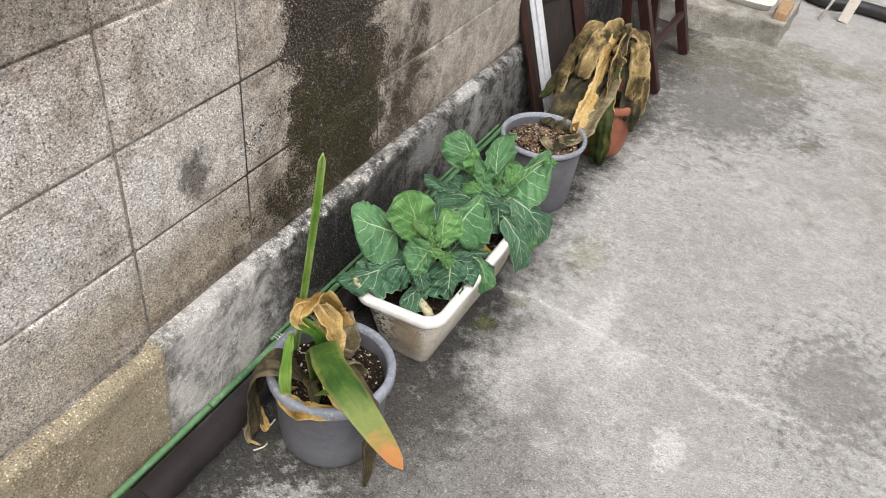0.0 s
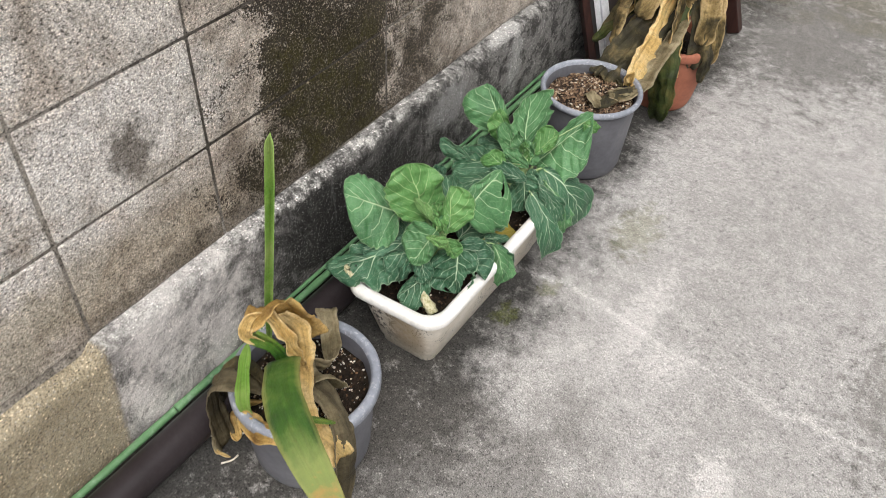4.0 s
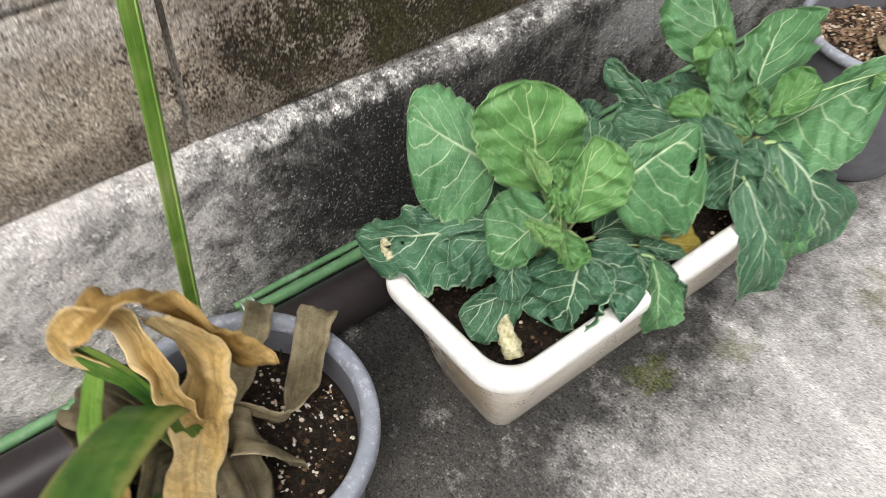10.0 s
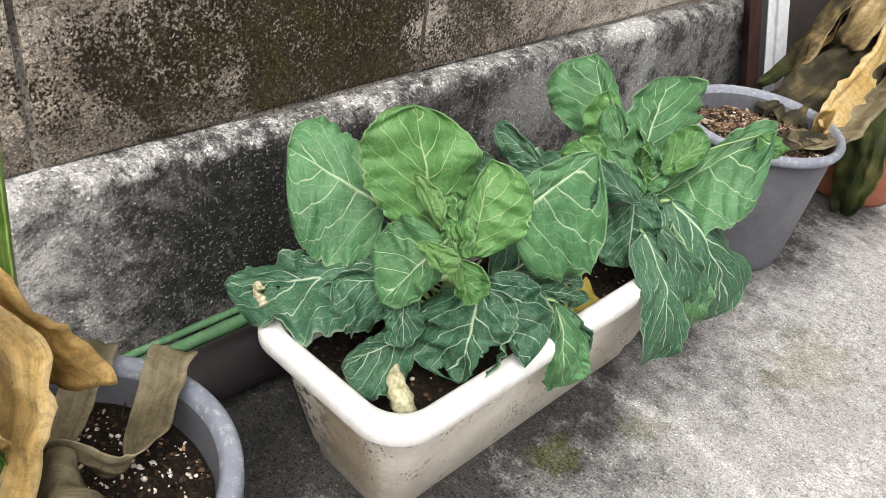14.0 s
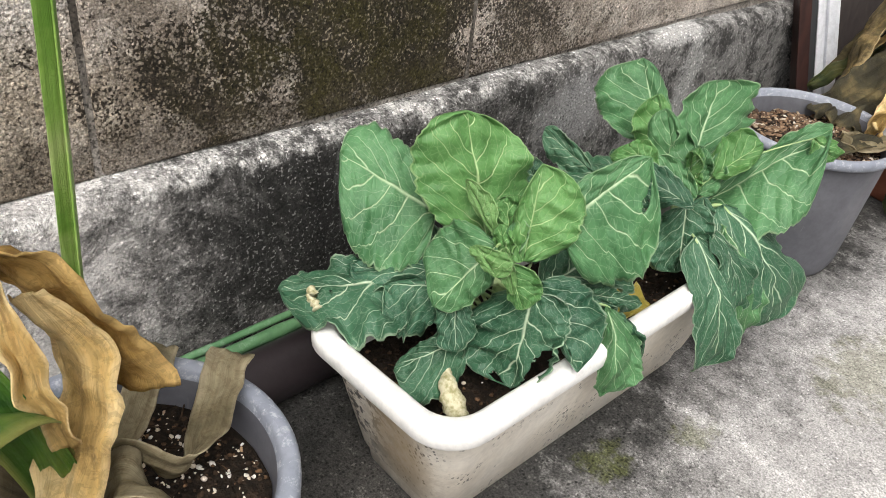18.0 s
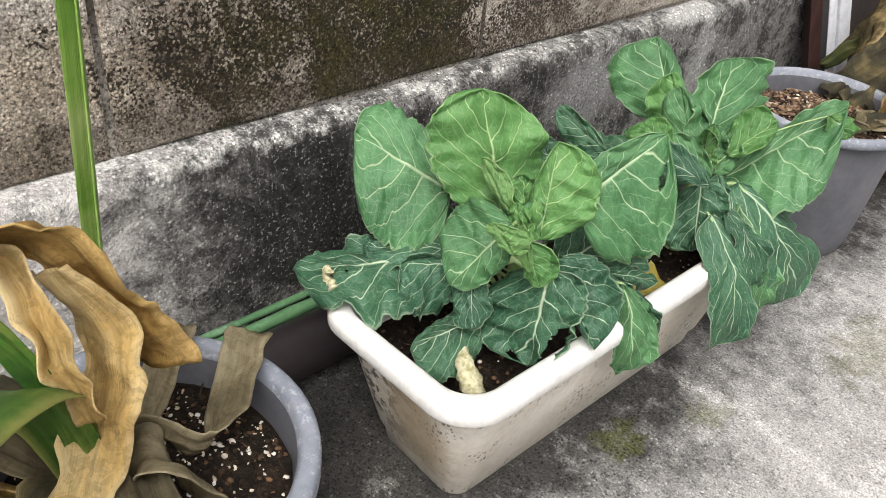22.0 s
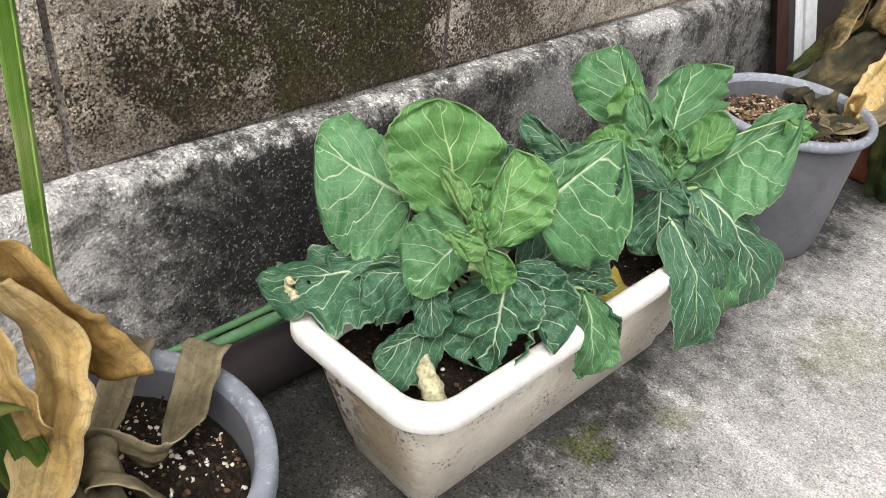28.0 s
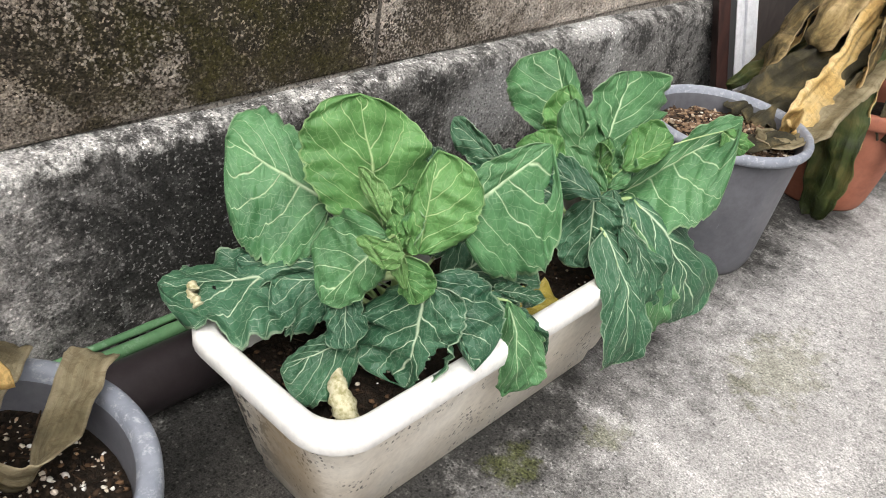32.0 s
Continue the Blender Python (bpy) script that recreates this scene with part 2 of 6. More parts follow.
# rendered footing under the blocks: black mould, white lime at the top edge
m_plinth, n, l, b, p, big, med, fine, grain, base = concrete_material(
    "mouldy_cement_render", (0.030, 0.028, 0.026), (0.085, 0.081, 0.075), (0.19, 0.183, 0.175), "wall")
soft = spread(n, l, noisy(n, l, p, 6, 6, 0.68, 0.6))
rag = spread(n, l, noisy(n, l, p, 34, 6, 0.75, 0.3))
sep = n.new("ShaderNodeSeparateXYZ")
l.new(p, sep.inputs[0])
base, _ = stain(n, l, base, (0.27, 0.262, 0.25), 0.8, (0.03, 1.20, 0.13), (1, 0.62, 0.24), soft, 0.6)
base, _ = stain(n, l, base, (0.022, 0.021, 0.019), 0.92, (0.03, 0.38, 0.10), (1, 0.36, 0.20), soft, 0.5)
drips = noisy(n, l, coords(n, l, "Object", (1, 60, 4)), 1.0, 5, 0.65)
base = mix(n, l, calc(n, l, "MULTIPLY", ramp(n, l, drips, [(0.56, (0, 0, 0)), (0.70, (1, 1, 1))]), 0.35), base, (0.30, 0.30, 0.29))
base = mix(n, l, calc(n, l, "MULTIPLY", ramp(n, l, drips, [(0.30, (1, 1, 1)), (0.42, (0, 0, 0))]), 0.6), base, (0.03, 0.029, 0.027))
# lime-washed patch that starts at a clean edge
patch = blob(n, l, (0.03, 0.0, 0.11), (1, 0.27, 0.20), soft, 0.45)
ln = calc(n, l, "ADD", calc(n, l, "ADD", sep.outputs["Y"], calc(n, l, "MULTIPLY", sep.outputs["Z"], -0.06)), calc(n, l, "MULTIPLY", calc(n, l, "SUBTRACT", rag, 0.5), 0.008))
right = ramp(n, l, calc(n, l, "ADD", ln, 0.5), [(0.342, (0, 0, 0)), (0.350, (1, 1, 1))])
worn = ramp(n, l, noisy(n, l, p, 15, 8, 0.78, 0.5), [(0.43, (0, 0, 0)), (0.53, (1, 1, 1))])
pf = calc(n, l, "MULTIPLY", calc(n, l, "MULTIPLY", patch, right), calc(n, l, "ADD", 0.45, calc(n, l, "MULTIPLY", worn, 0.50)))
base = mix(n, l, pf, base, mix(n, l, med, (0.66, 0.62, 0.59), (0.84, 0.80, 0.77)))
tan = mix(n, l, soft, (0.24, 0.195, 0.125), (0.50, 0.43, 0.31))
base = mix(n, l, calc(n, l, "SUBTRACT", 1.0, right), base, tan)
# white crust along the top edge
edge = calc(n, l, "ADD", sep.outputs["Z"], calc(n, l, "MULTIPLY", calc(n, l, "SUBTRACT", rag, 0.5), 0.030))
edge = calc(n, l, "MULTIPLY", ramp(n, l, edge, [(0.241, (0, 0, 0)), (0.252, (1, 1, 1))]), right)
edge = calc(n, l, "MULTIPLY", edge, ramp(n, l, calc(n, l, "ADD", sep.outputs["Y"], calc(n, l, "MULTIPLY", soft, 0.3)), [(0.80, (1, 1, 1)), (1.60, (0.55, 0.55, 0.55))]))
crust = ramp(n, l, noisy(n, l, p, 48, 7, 0.8), [(0.47, (0, 0, 0)), (0.55, (1, 1, 1))])
base = mix(n, l, calc(n, l, "MULTIPLY", edge, calc(n, l, "ADD", 0.28, calc(n, l, "MULTIPLY", crust, 0.62))), base, (0.70, 0.68, 0.65))
blk = ramp(n, l, noisy(n, l, p, 26, 7, 0.8), [(0.45, (1, 1, 1)), (0.52, (0, 0, 0))])
base = mix(n, l, calc(n, l, "MULTIPLY", calc(n, l, "MULTIPLY", calc(n, l, "MULTIPLY", blk, right), calc(n, l, "SUBTRACT", 1.0, calc(n, l, "MULTIPLY", patch, 0.75))), 0.8), base, (0.022, 0.021, 0.019))
base, _ = stain(n, l, base, (0.40, 0.395, 0.39), 0.75, (0.03, 0.80, 0.182), (1, 0.080, 0.058), rag, 0.3)
base, _ = stain(n, l, base, (0.46, 0.455, 0.44), 0.75, (0.03, 1.09, 0.17), (1, 0.035, 0.10), rag, 0.6)
base, _ = stain(n, l, base, (0.62, 0.61, 0.59), 0.7, (0.03, 1.05, 0.25), (1, 0.07, 0.016), rag, 0.5)
flake = ramp(n, l, noisy(n, l, p, 260, 1.5, 0.6), [(0.60, (0, 0, 0)), (0.66, (1, 1, 1))])
base = mix(n, l, calc(n, l, "MULTIPLY", flake, 0.42), base, (0.46, 0.45, 0.43))
rough = pebbles(n, l, grit(n, l, base, p, (0.35, 0.45), 0.4, 1.25, 380), p, 260, 2.6, 0.30, 0.26)
base = mix(n, l, calc(n, l, "SUBTRACT", 1.0, calc(n, l, "MULTIPLY", pf, 0.75)), base, rough)
l.new(base, b.inputs["Base Color"])
bump(n, l, b, calc(n, l, "ADD", fine, calc(n, l, "MULTIPLY", rag, 2.0)), 0.7, 0.005)

# courtyard floor: worn cast concrete with exposed sand, pale scuffs and a damp dark strip by the wall
m_floor, n, l, b, p, big, med, fine, grain, base = concrete_material(
    "worn_concrete_floor", (0.355, 0.342, 0.330), (0.405, 0.391, 0.378), (0.455, 0.441, 0.428), "floor")
soft = spread(n, l, noisy(n, l, p, 4.5, 7, 0.68, 0.1))
rag = spread(n, l, noisy(n, l, p, 34, 6, 0.72), 2.2)
sep = n.new("ShaderNodeSeparateXYZ")
l.new(p, sep.inputs[0])
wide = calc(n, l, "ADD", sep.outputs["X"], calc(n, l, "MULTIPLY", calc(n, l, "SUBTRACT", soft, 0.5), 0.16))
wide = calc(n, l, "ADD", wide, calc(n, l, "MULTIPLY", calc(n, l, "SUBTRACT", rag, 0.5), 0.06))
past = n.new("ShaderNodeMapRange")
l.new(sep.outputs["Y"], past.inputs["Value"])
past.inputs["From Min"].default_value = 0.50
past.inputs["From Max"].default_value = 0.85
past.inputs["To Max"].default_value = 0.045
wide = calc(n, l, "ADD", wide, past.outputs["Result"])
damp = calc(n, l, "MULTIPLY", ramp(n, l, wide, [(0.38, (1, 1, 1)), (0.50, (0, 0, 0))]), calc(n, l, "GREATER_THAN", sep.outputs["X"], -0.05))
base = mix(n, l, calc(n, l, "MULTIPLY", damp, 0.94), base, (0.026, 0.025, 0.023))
# damp floor between pot and planter, with their contact shade painted in
gap_dark = blob(n, l, (0.30, 0.20, 0), (0.22, 0.17, 1), rag, 0.4)
base = mix(n, l, calc(n, l, "MULTIPLY", gap_dark, 0.85), base, (0.026, 0.025, 0.023))
# darker floor in front of and around the first pot
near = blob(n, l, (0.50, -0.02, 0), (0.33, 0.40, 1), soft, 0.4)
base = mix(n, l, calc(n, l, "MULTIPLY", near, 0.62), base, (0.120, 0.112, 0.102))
base, _ = stain(n, l, base, (0.25, 0.225, 0.185), 0.6, (1.65, 2.15, 0), (0.62, 0.95, 1), soft, 0.7)
base, _ = stain(n, l, base, (0.085, 0.08, 0.07), 0.62, (0.55, 2.05, 0), (0.36, 0.50, 1), calc(n, l, "ADD", calc(n, l, "MULTIPLY", soft, 0.5), calc(n, l, "MULTIPLY", rag, 0.5)), 0.9)
base, _ = stain(n, l, base, (0.17, 0.155, 0.11), 0.5, (0.62, 2.45, 0), (0.35, 0.30, 1), soft, 0.8)
scuff = ramp(n, l, noisy(n, l, p, 13, 9, 0.8, 0.15), [(0.55, (0, 0, 0)), (0.62, (1, 1, 1))])
base = mix(n, l, calc(n, l, "MULTIPLY", scuff, 0.20), base, (0.66, 0.64, 0.61))
base, _ = stain(n, l, base, (0.64, 0.62, 0.60), 0.75, (0.870, 0.375, 0), (0.035, 0.075, 1), rag, 0.9)
base, _ = stain(n, l, base, (0.62, 0.60, 0.58), 0.65, (0.615, 0.66, 0), (0.040, 0.16, 1), rag, 1.0)
base, _ = stain(n, l, base, (0.62, 0.60, 0.58), 0.60, (0.70, 0.56, 0), (0.055, 0.05, 1), rag, 1.0)
base, _ = stain(n, l, base, (0.60, 0.58, 0.56), 0.55, (0.33, -0.16, 0), (0.10, 0.08, 1), rag, 0.9)
base, _ = stain(n, l, base, (0.15, 0.14, 0.125), 0.5, (1.15, 0.75, 0), (0.14, 0.22, 1), rag, 1.1)
base, _ = stain(n, l, base, (0.08, 0.09, 0.020), 0.6, (0.390, 0.485, 0), (0.022, 0.030, 1), rag, 1.1)
base, _ = stain(n, l, base, (0.13, 0.14, 0.03), 0.35, (0.425, 0.60, 0), (0.018, 0.03, 1), rag, 1.1)
base, _ = stain(n, l, base, (0.20, 0.20, 0.09), 0.35, (0.50, 0.88, 0), (0.05, 0.09, 1), rag, 1.0)
across = calc(n, l, "ADD", calc(n, l, "ADD", calc(n, l, "MULTIPLY", sep.outputs["X"], 0.0471), calc(n, l, "MULTIPLY", sep.outputs["Y"], 0.9989)), -0.6433)
across = calc(n, l, "ABSOLUTE", calc(n, l, "ADD", across, calc(n, l, "MULTIPLY", calc(n, l, "SUBTRACT", noisy(n, l, p, 5, 7, 0.7), 0.5), 0.16)))
vein = calc(n, l, "MULTIPLY", ramp(n, l, across, [(0.0, (1, 1, 1)), (0.007, (0.30, 0.30, 0.30)), (0.020, (0, 0, 0))]), ramp(n, l, noisy(n, l, p, 9, 5, 0.7), [(0.34, (0.15, 0.15, 0.15)), (0.52, (1, 1, 1))]))
base = mix(n, l, calc(n, l, "MULTIPLY", vein, 0.5), base, (0.72, 0.70, 0.68))
base = mix(n, l, 0.45, base, ramp(n, l, rag, [(0.1, (0.66, 0.66, 0.66)), (0.5, (1, 1, 1)), (0.9, (1.18, 1.18, 1.18))]), "MULTIPLY")
fleck = ramp(n, l, noisy(n, l, p, 95, 5, 0.75), [(0.36, (0.34, 0.34, 0.34)), (0.45, (1, 1, 1)), (0.58, (1, 1, 1)), (0.66, (1.4, 1.4, 1.4))])
base = mix(n, l, calc(n, l, "MULTIPLY", ramp(n, l, noisy(n, l, p, 2.4, 5, 0.65), [(0.40, (0.2, 0.2, 0.2)), (0.58, (1, 1, 1))]), 0.75), base, fleck, "MULTIPLY")
base = grit(n, l, base, p, (0.34, 0.46), 0.50, 1.22, 330)
# all darkened floor, painted contact shade included, shows its grains more
dark_floor = calc(n, l, "MAXIMUM", calc(n, l, "MAXIMUM", damp, gap_dark), calc(n, l, "MULTIPLY", near, 0.6))
base = mix(n, l, calc(n, l, "ADD", 0.40, calc(n, l, "MULTIPLY", dark_floor, 0.58)), base, pebbles(n, l, base, p, 270, 2.3, 0.25, 0.28))
base = mix(n, l, 0.5, base, ramp(n, l, grain, [(0.38, (0.55, 0.55, 0.55)), (0.62, (1.2, 1.2, 1.2))]), "MULTIPLY")
wave = n.new("ShaderNodeTexVoronoi")
wave.feature = "DISTANCE_TO_EDGE"
wave.inputs["Scale"].default_value = 1.1
warp = n.new("ShaderNodeVectorMath")
warp.operation = "ADD"
nv = n.new("ShaderNodeTexNoise")
nv.inputs["Scale"].default_value = 3.5
nv.inputs["Detail"].default_value = 5
l.new(p, nv.inputs["Vector"])
l.new(p, warp.inputs[0])
l.new(nv.outputs["Color"], warp.inputs[1])
l.new(warp.outputs["Vector"], wave.inputs["Vector"])
crack = ramp(n, l, wave.outputs["Distance"], [(0.0, (1, 1, 1)), (0.0035, (0, 0, 0))])
crack = calc(n, l, "MULTIPLY", crack, ramp(n, l, noisy(n, l, p, 2.3, 2), [(0.5, (0, 0, 0)), (0.6, (1, 1, 1))]))
base = mix(n, l, calc(n, l, "MULTIPLY", crack, 0.55), base, (0.10, 0.09, 0.08))
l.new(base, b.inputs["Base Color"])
bump(n, l, b, calc(n, l, "ADD", fine, calc(n, l, "MULTIPLY", med, 2.0)), 0.45, 0.003)


def plastic(name, colour, pale, rough=0.55, spots=None):
    m, n, l, b = material(name, rough, spec=0.4)
    v = coords(n, l)
    a = noisy(n, l, v, 9, 5, 0.6)
    f = noisy(n, l, v, 90, 4, 0.7)
    base = mix(n, l, ramp(n, l, a, [(0.35, (0, 0, 0)), (0.7, (1, 1, 1))]), colour, pale)
    base = mix(n, l, 0.35, base, ramp(n, l, f, [(0.35, (0.7, 0.7, 0.7)), (0.6, (1.15, 1.15, 1.15))]), "MULTIPLY")
    return m, n, l, b, v, a, f, base


# chalky blue-grey pots, paler rim
m_pot, n, l, b, v, a, f, base = plastic("faded_grey_plastic", (0.095, 0.096, 0.110), (0.165, 0.166, 0.185))
scr = noisy(n, l, coords(n, l, "Object", (30, 30, 3)), 1.5, 5, 0.7)
base = mix(n, l, calc(n, l, "MULTIPLY", ramp(n, l, scr, [(0.6, (0, 0, 0)), (0.75, (1, 1, 1))]), 0.25), base, (0.42, 0.42, 0.43))
l.new(base, b.inputs["Base Color"])
bump(n, l, b, f, 0.12, 0.002)
m_rim, n, l, b, v, a, f, base = plastic("chalked_grey_plastic_rim", (0.19, 0.205, 0.245), (0.30, 0.32, 0.365))
ch = ramp(n, l, noisy(n, l, v, 120, 6, 0.75), [(0.53, (0, 0, 0)), (0.64, (1, 1, 1))])
base = mix(n, l, calc(n, l, "MULTIPLY", ch, 0.5), base, (0.55, 0.56, 0.60))
l.new(base, b.inputs["Base Color"])
bump(n, l, b, f, 0.15, 0.002)
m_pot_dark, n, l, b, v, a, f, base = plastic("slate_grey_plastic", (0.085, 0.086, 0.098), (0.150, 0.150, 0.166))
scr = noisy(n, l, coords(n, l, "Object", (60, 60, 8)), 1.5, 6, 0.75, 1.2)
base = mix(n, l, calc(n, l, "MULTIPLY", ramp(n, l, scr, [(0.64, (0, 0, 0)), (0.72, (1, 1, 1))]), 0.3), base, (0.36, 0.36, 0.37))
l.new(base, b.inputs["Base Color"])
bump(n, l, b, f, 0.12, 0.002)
m_terra, n, l, b, v, a, f, base = plastic("terracotta_plastic", (0.25, 0.085, 0.05), (0.34, 0.13, 0.08), 0.7)
l.new(base, b.inputs["Base Color"])
bump(n, l, b, f, 0.2, 0.002)

# yellowed white planter with black mould specks
m_planter, n, l, b, v, a, f, base = plastic("aged_white_plastic", (0.62, 0.56, 0.47), (0.76, 0.72, 0.65), 0.5)
vor = n.new("ShaderNodeTexVoronoi")
vor.inputs["Scale"].default_value = 210
wv = n.new("ShaderNodeMapping")
wv.inputs["Scale"].default_value = (1, 1, 0.65)
l.new(v, wv.inputs["Vector"])
l.new(wv.outputs["Vector"], vor.inputs["Vector"])
dots = ramp(n, l, vor.outputs["Distance"], [(0.26, (1, 1, 1)), (0.36, (0, 0, 0))])
where = ramp(n, l, noisy(n, l, v, 11, 5, 0.7), [(0.53, (0, 0, 0)), (0.59, (1, 1, 1))])
small = ramp(n, l, noisy(n, l, v, 210, 3, 0.7), [(0.62, (0, 0, 0)), (0.67, (1, 1, 1))])
dots = calc(n, l, "MULTIPLY", calc(n, l, "MAXIMUM", dots, small), where)
base = mix(n, l, calc(n, l, "MULTIPLY", dots, 0.85), base, (0.035, 0.033, 0.03))
smear = calc(n, l, "MULTIPLY", blob(n, l, (0.215, 0.262, 0.115), (0.075, 0.12, 0.11), a, 0.2), ramp(n, l, noisy(n, l, v, 85, 4, 0.7), [(0.50, (0, 0, 0)), (0.54, (1, 1, 1))]))
base = mix(n, l, calc(n, l, "MULTIPLY", smear, 0.9), base, (0.022, 0.02, 0.018))
brown = blob(n, l, (0.295, 0.262, 0.085), (0.045, 0.05, 0.085), f, 0.6)
base = mix(n, l, calc(n, l, "MULTIPLY", brown, calc(n, l, "MULTIPLY", f, 1.25)), base, (0.34, 0.24, 0.12))
l.new(base, b.inputs["Base Color"])
bump(n, l, b, f, 0.1, 0.002)
m_planter_rim, n, l, b, v, a, f, base = plastic("white_plastic_rim", (0.74, 0.72, 0.68), (0.82, 0.81, 0.79), 0.45)
l.new(base, b.inputs["Base Color"])

# potting soil with perlite
m_soil, n, l, b = material("dark_potting_soil", 0.95, spec=0.2)
v = coords(n, l)
a = noisy(n, l, v, 120, 5, 0.7)
base = ramp(n, l, a, [(0.3, (0.006, 0.0045, 0.003)), (0.55, (0.022, 0.015, 0.010)), (0.75, (0.065, 0.042, 0.026))])
l.new(base, b.inputs["Base Color"])
bump(n, l, b, a, 1.0, 0.008)
m_grit, n, l, b = material("pale_perlite", 0.9)
r = n.new("ShaderNodeNewGeometry").outputs["Random Per Island"]
l.new(ramp(n, l, r, [(0, (0.70, 0.66, 0.58)), (0.5, (0.55, 0.44, 0.30)), (0.8, (0.78, 0.77, 0.74)), (1, (0.42, 0.24, 0.10))]), b.inputs["Base Color"])
m_crumb, n, l, b = material("soil_crumbs", 0.95, spec=0.2)
r = n.new("ShaderNodeNewGeometry").outputs["Random Per Island"]
l.new(ramp(n, l, r, [(0, (0.006, 0.0045, 0.003)), (0.5, (0.022, 0.014, 0.009)), (0.85, (0.055, 0.034, 0.020)), (1, (0.15, 0.085, 0.045))]), b.inputs["Base Color"])
m_chip, n, l, b = material("bark_chips", 0.9)
r = n.new("ShaderNodeNewGeometry").outputs["Random Per Island"]
l.new(ramp(n, l, r, [(0, (0.03, 0.016, 0.009)), (0.4, (0.11, 0.062, 0.034)), (0.75, (0.24, 0.155, 0.092)), (0.93, (0.40, 0.32, 0.23)), (1, (0.60, 0.56, 0.50))]), b.inputs["Base Color"])

# brown drain pipe, green plastic-coated stakes, wire
m_pipe, n, l, b, v, a, f, base = plastic("brown_pvc", (0.018, 0.014, 0.015), (0.032, 0.026, 0.028), 0.32)
dust = noisy(n, l, v, 40, 6, 0.75)
base = mix(n, l, calc(n, l, "MULTIPLY", ramp(n, l, dust, [(0.5, (0, 0, 0)), (0.8, (1, 1, 1))]), 0.25), base, (0.08, 0.07, 0.07))
l.new(base, b.inputs["Base Color"])
b.inputs["Specular IOR Level"].default_value = 0.25
m_stake, n, l, b, v, a, f, base = plastic("green_coated_steel", (0.060, 0.145, 0.065), (0.13, 0.26, 0.12), 0.5)
ch = ramp(n, l, noisy(n, l, v, 60, 6, 0.75), [(0.52, (0, 0, 0)), (0.7, (1, 1, 1))])
base = mix(n, l, calc(n, l, "MULTIPLY", ch, 0.5), base, (0.30, 0.40, 0.30))
l.new(base, b.inputs["Base Color"])
m_wire, n, l, b = material("galvanised_wire", 0.45, 0.7)
b.inputs["Base Color"].default_value = (0.55, 0.55, 0.53, 1)
m_alu, n, l, b, v, a, f, base = plastic("anodised_aluminium", (0.70, 0.72, 0.75), (0.82, 0.83, 0.86), 0.35)
l.new(base, b.inputs["Base Color"])
b.inputs["Metallic"].default_value = 0.35


def wood(name, dark, light, rough):
    m, n, l, b = material(name, rough, spec=0.4)
    v = coords(n, l, "Object", (40, 40, 3))
    g = noisy(n, l, v, 2.0, 5, 0.6, 0.6)
    l.new(ramp(n, l, g, [(0.3, dark), (0.7, light)]), b.inputs["Base Color"])
    bump(n, l, b, g, 0.15, 0.002)
    return m


m_wood = wood("dark_stained_wood", (0.016, 0.007, 0.006), (0.045, 0.018, 0.014), 0.38)
m_timber = wood("bare_timber_offcut", (0.26, 0.15, 0.08), (0.46, 0.31, 0.18), 0.8)
m_panel = wood("dark_veneer_panel", (0.016, 0.012, 0.011), (0.035, 0.027, 0.024), 0.5)
m_black, n, l, b = material("black_rubber", 0.5)
b.inputs["Base Color"].default_value = (0.02, 0.02, 0.021, 1)


# ---- mesh helpers ----
def part(name, bm, mat, parent=None, label="", smooth=True):
    me = bpy.data.meshes.new(name)
    bm.normal_update()
    bm.to_mesh(me)
    bm.free()
    if smooth:
        me.shade_smooth()
    me.materials.append(mat)
    ob = new(name, me)
    if parent is not None:
        ob.parent = parent
        ob.matrix_parent_inverse = parent.matrix_world.inverted()
    if label:
        ob["label"] = label
    return ob


def thing(name, label, category, group="", kind="", at=(0, 0, 0)):
    ob = new(name)
    ob.empty_display_size = 0.05
    ob.location = at
    bpy.context.view_layer.update()
    return tagged(ob, label, category, group, kind)


def box(bm, lo, hi, bevel=0.0, m=None):
    made = bmesh.ops.create_cube(bm, size=1)["verts"]
    for v in made:
        v.co = Vector([lo[i] + (v.co[i] + 0.5) * (hi[i] - lo[i]) for i in range(3)])
    if bevel:
        edges = list({e for v in made for e in v.link_edges})
        r = bmesh.ops.bevel(bm, geom=edges, offset=bevel, segments=2, affect="EDGES", profile=0.6)
        made = list({v for f in r["faces"] for v in f.verts} | {v for v in made if v.is_valid})
    if m is not None:
        for v in made:
            v.co = m @ v.co
    return made


def rings(bm, loops, close=True, cap_first=False, cap_last=False):
    """Skin a row of vertex loops of equal length."""
    vs = [[bm.verts.new(c) for c in loop] for loop in loops]
    k = len(vs[0])
    for a, b in zip(vs, vs[1:]):
        for i in range(k if close else k - 1):
            j = (i + 1) % k
            bm.faces.new((a[i], a[j], b[j], b[i]))
    if cap_first:
        bm.faces.new(list(reversed(vs[0])))
    if cap_last:
        bm.faces.new(vs[-1])
    return vs


def lathe(profile, centre, n=64, cap=True):
    bm = bmesh.new()
    loops = [[(centre[0] + r * math.cos(2 * math.pi * i / n), centre[1] + r * math.sin(2 * math.pi * i / n), centre[2] + z) for i in range(n)] for r, z in profile]
    rings(bm, loops, cap_first=cap)
    return bm


def rounded(cx, cy, hx, hy, r, z, k=8):
    out = []
    for sx, sy, a0 in ((1, 1, 0), (-1, 1, 90), (-1, -1, 180), (1, -1, 270)):
        for i in range(k + 1):
            a = radians(a0 + 90 * i / k)
            out.append((cx + sx * (hx - r) + r * math.cos(a), cy + sy * (hy - r) + r * math.sin(a), z))
    return out


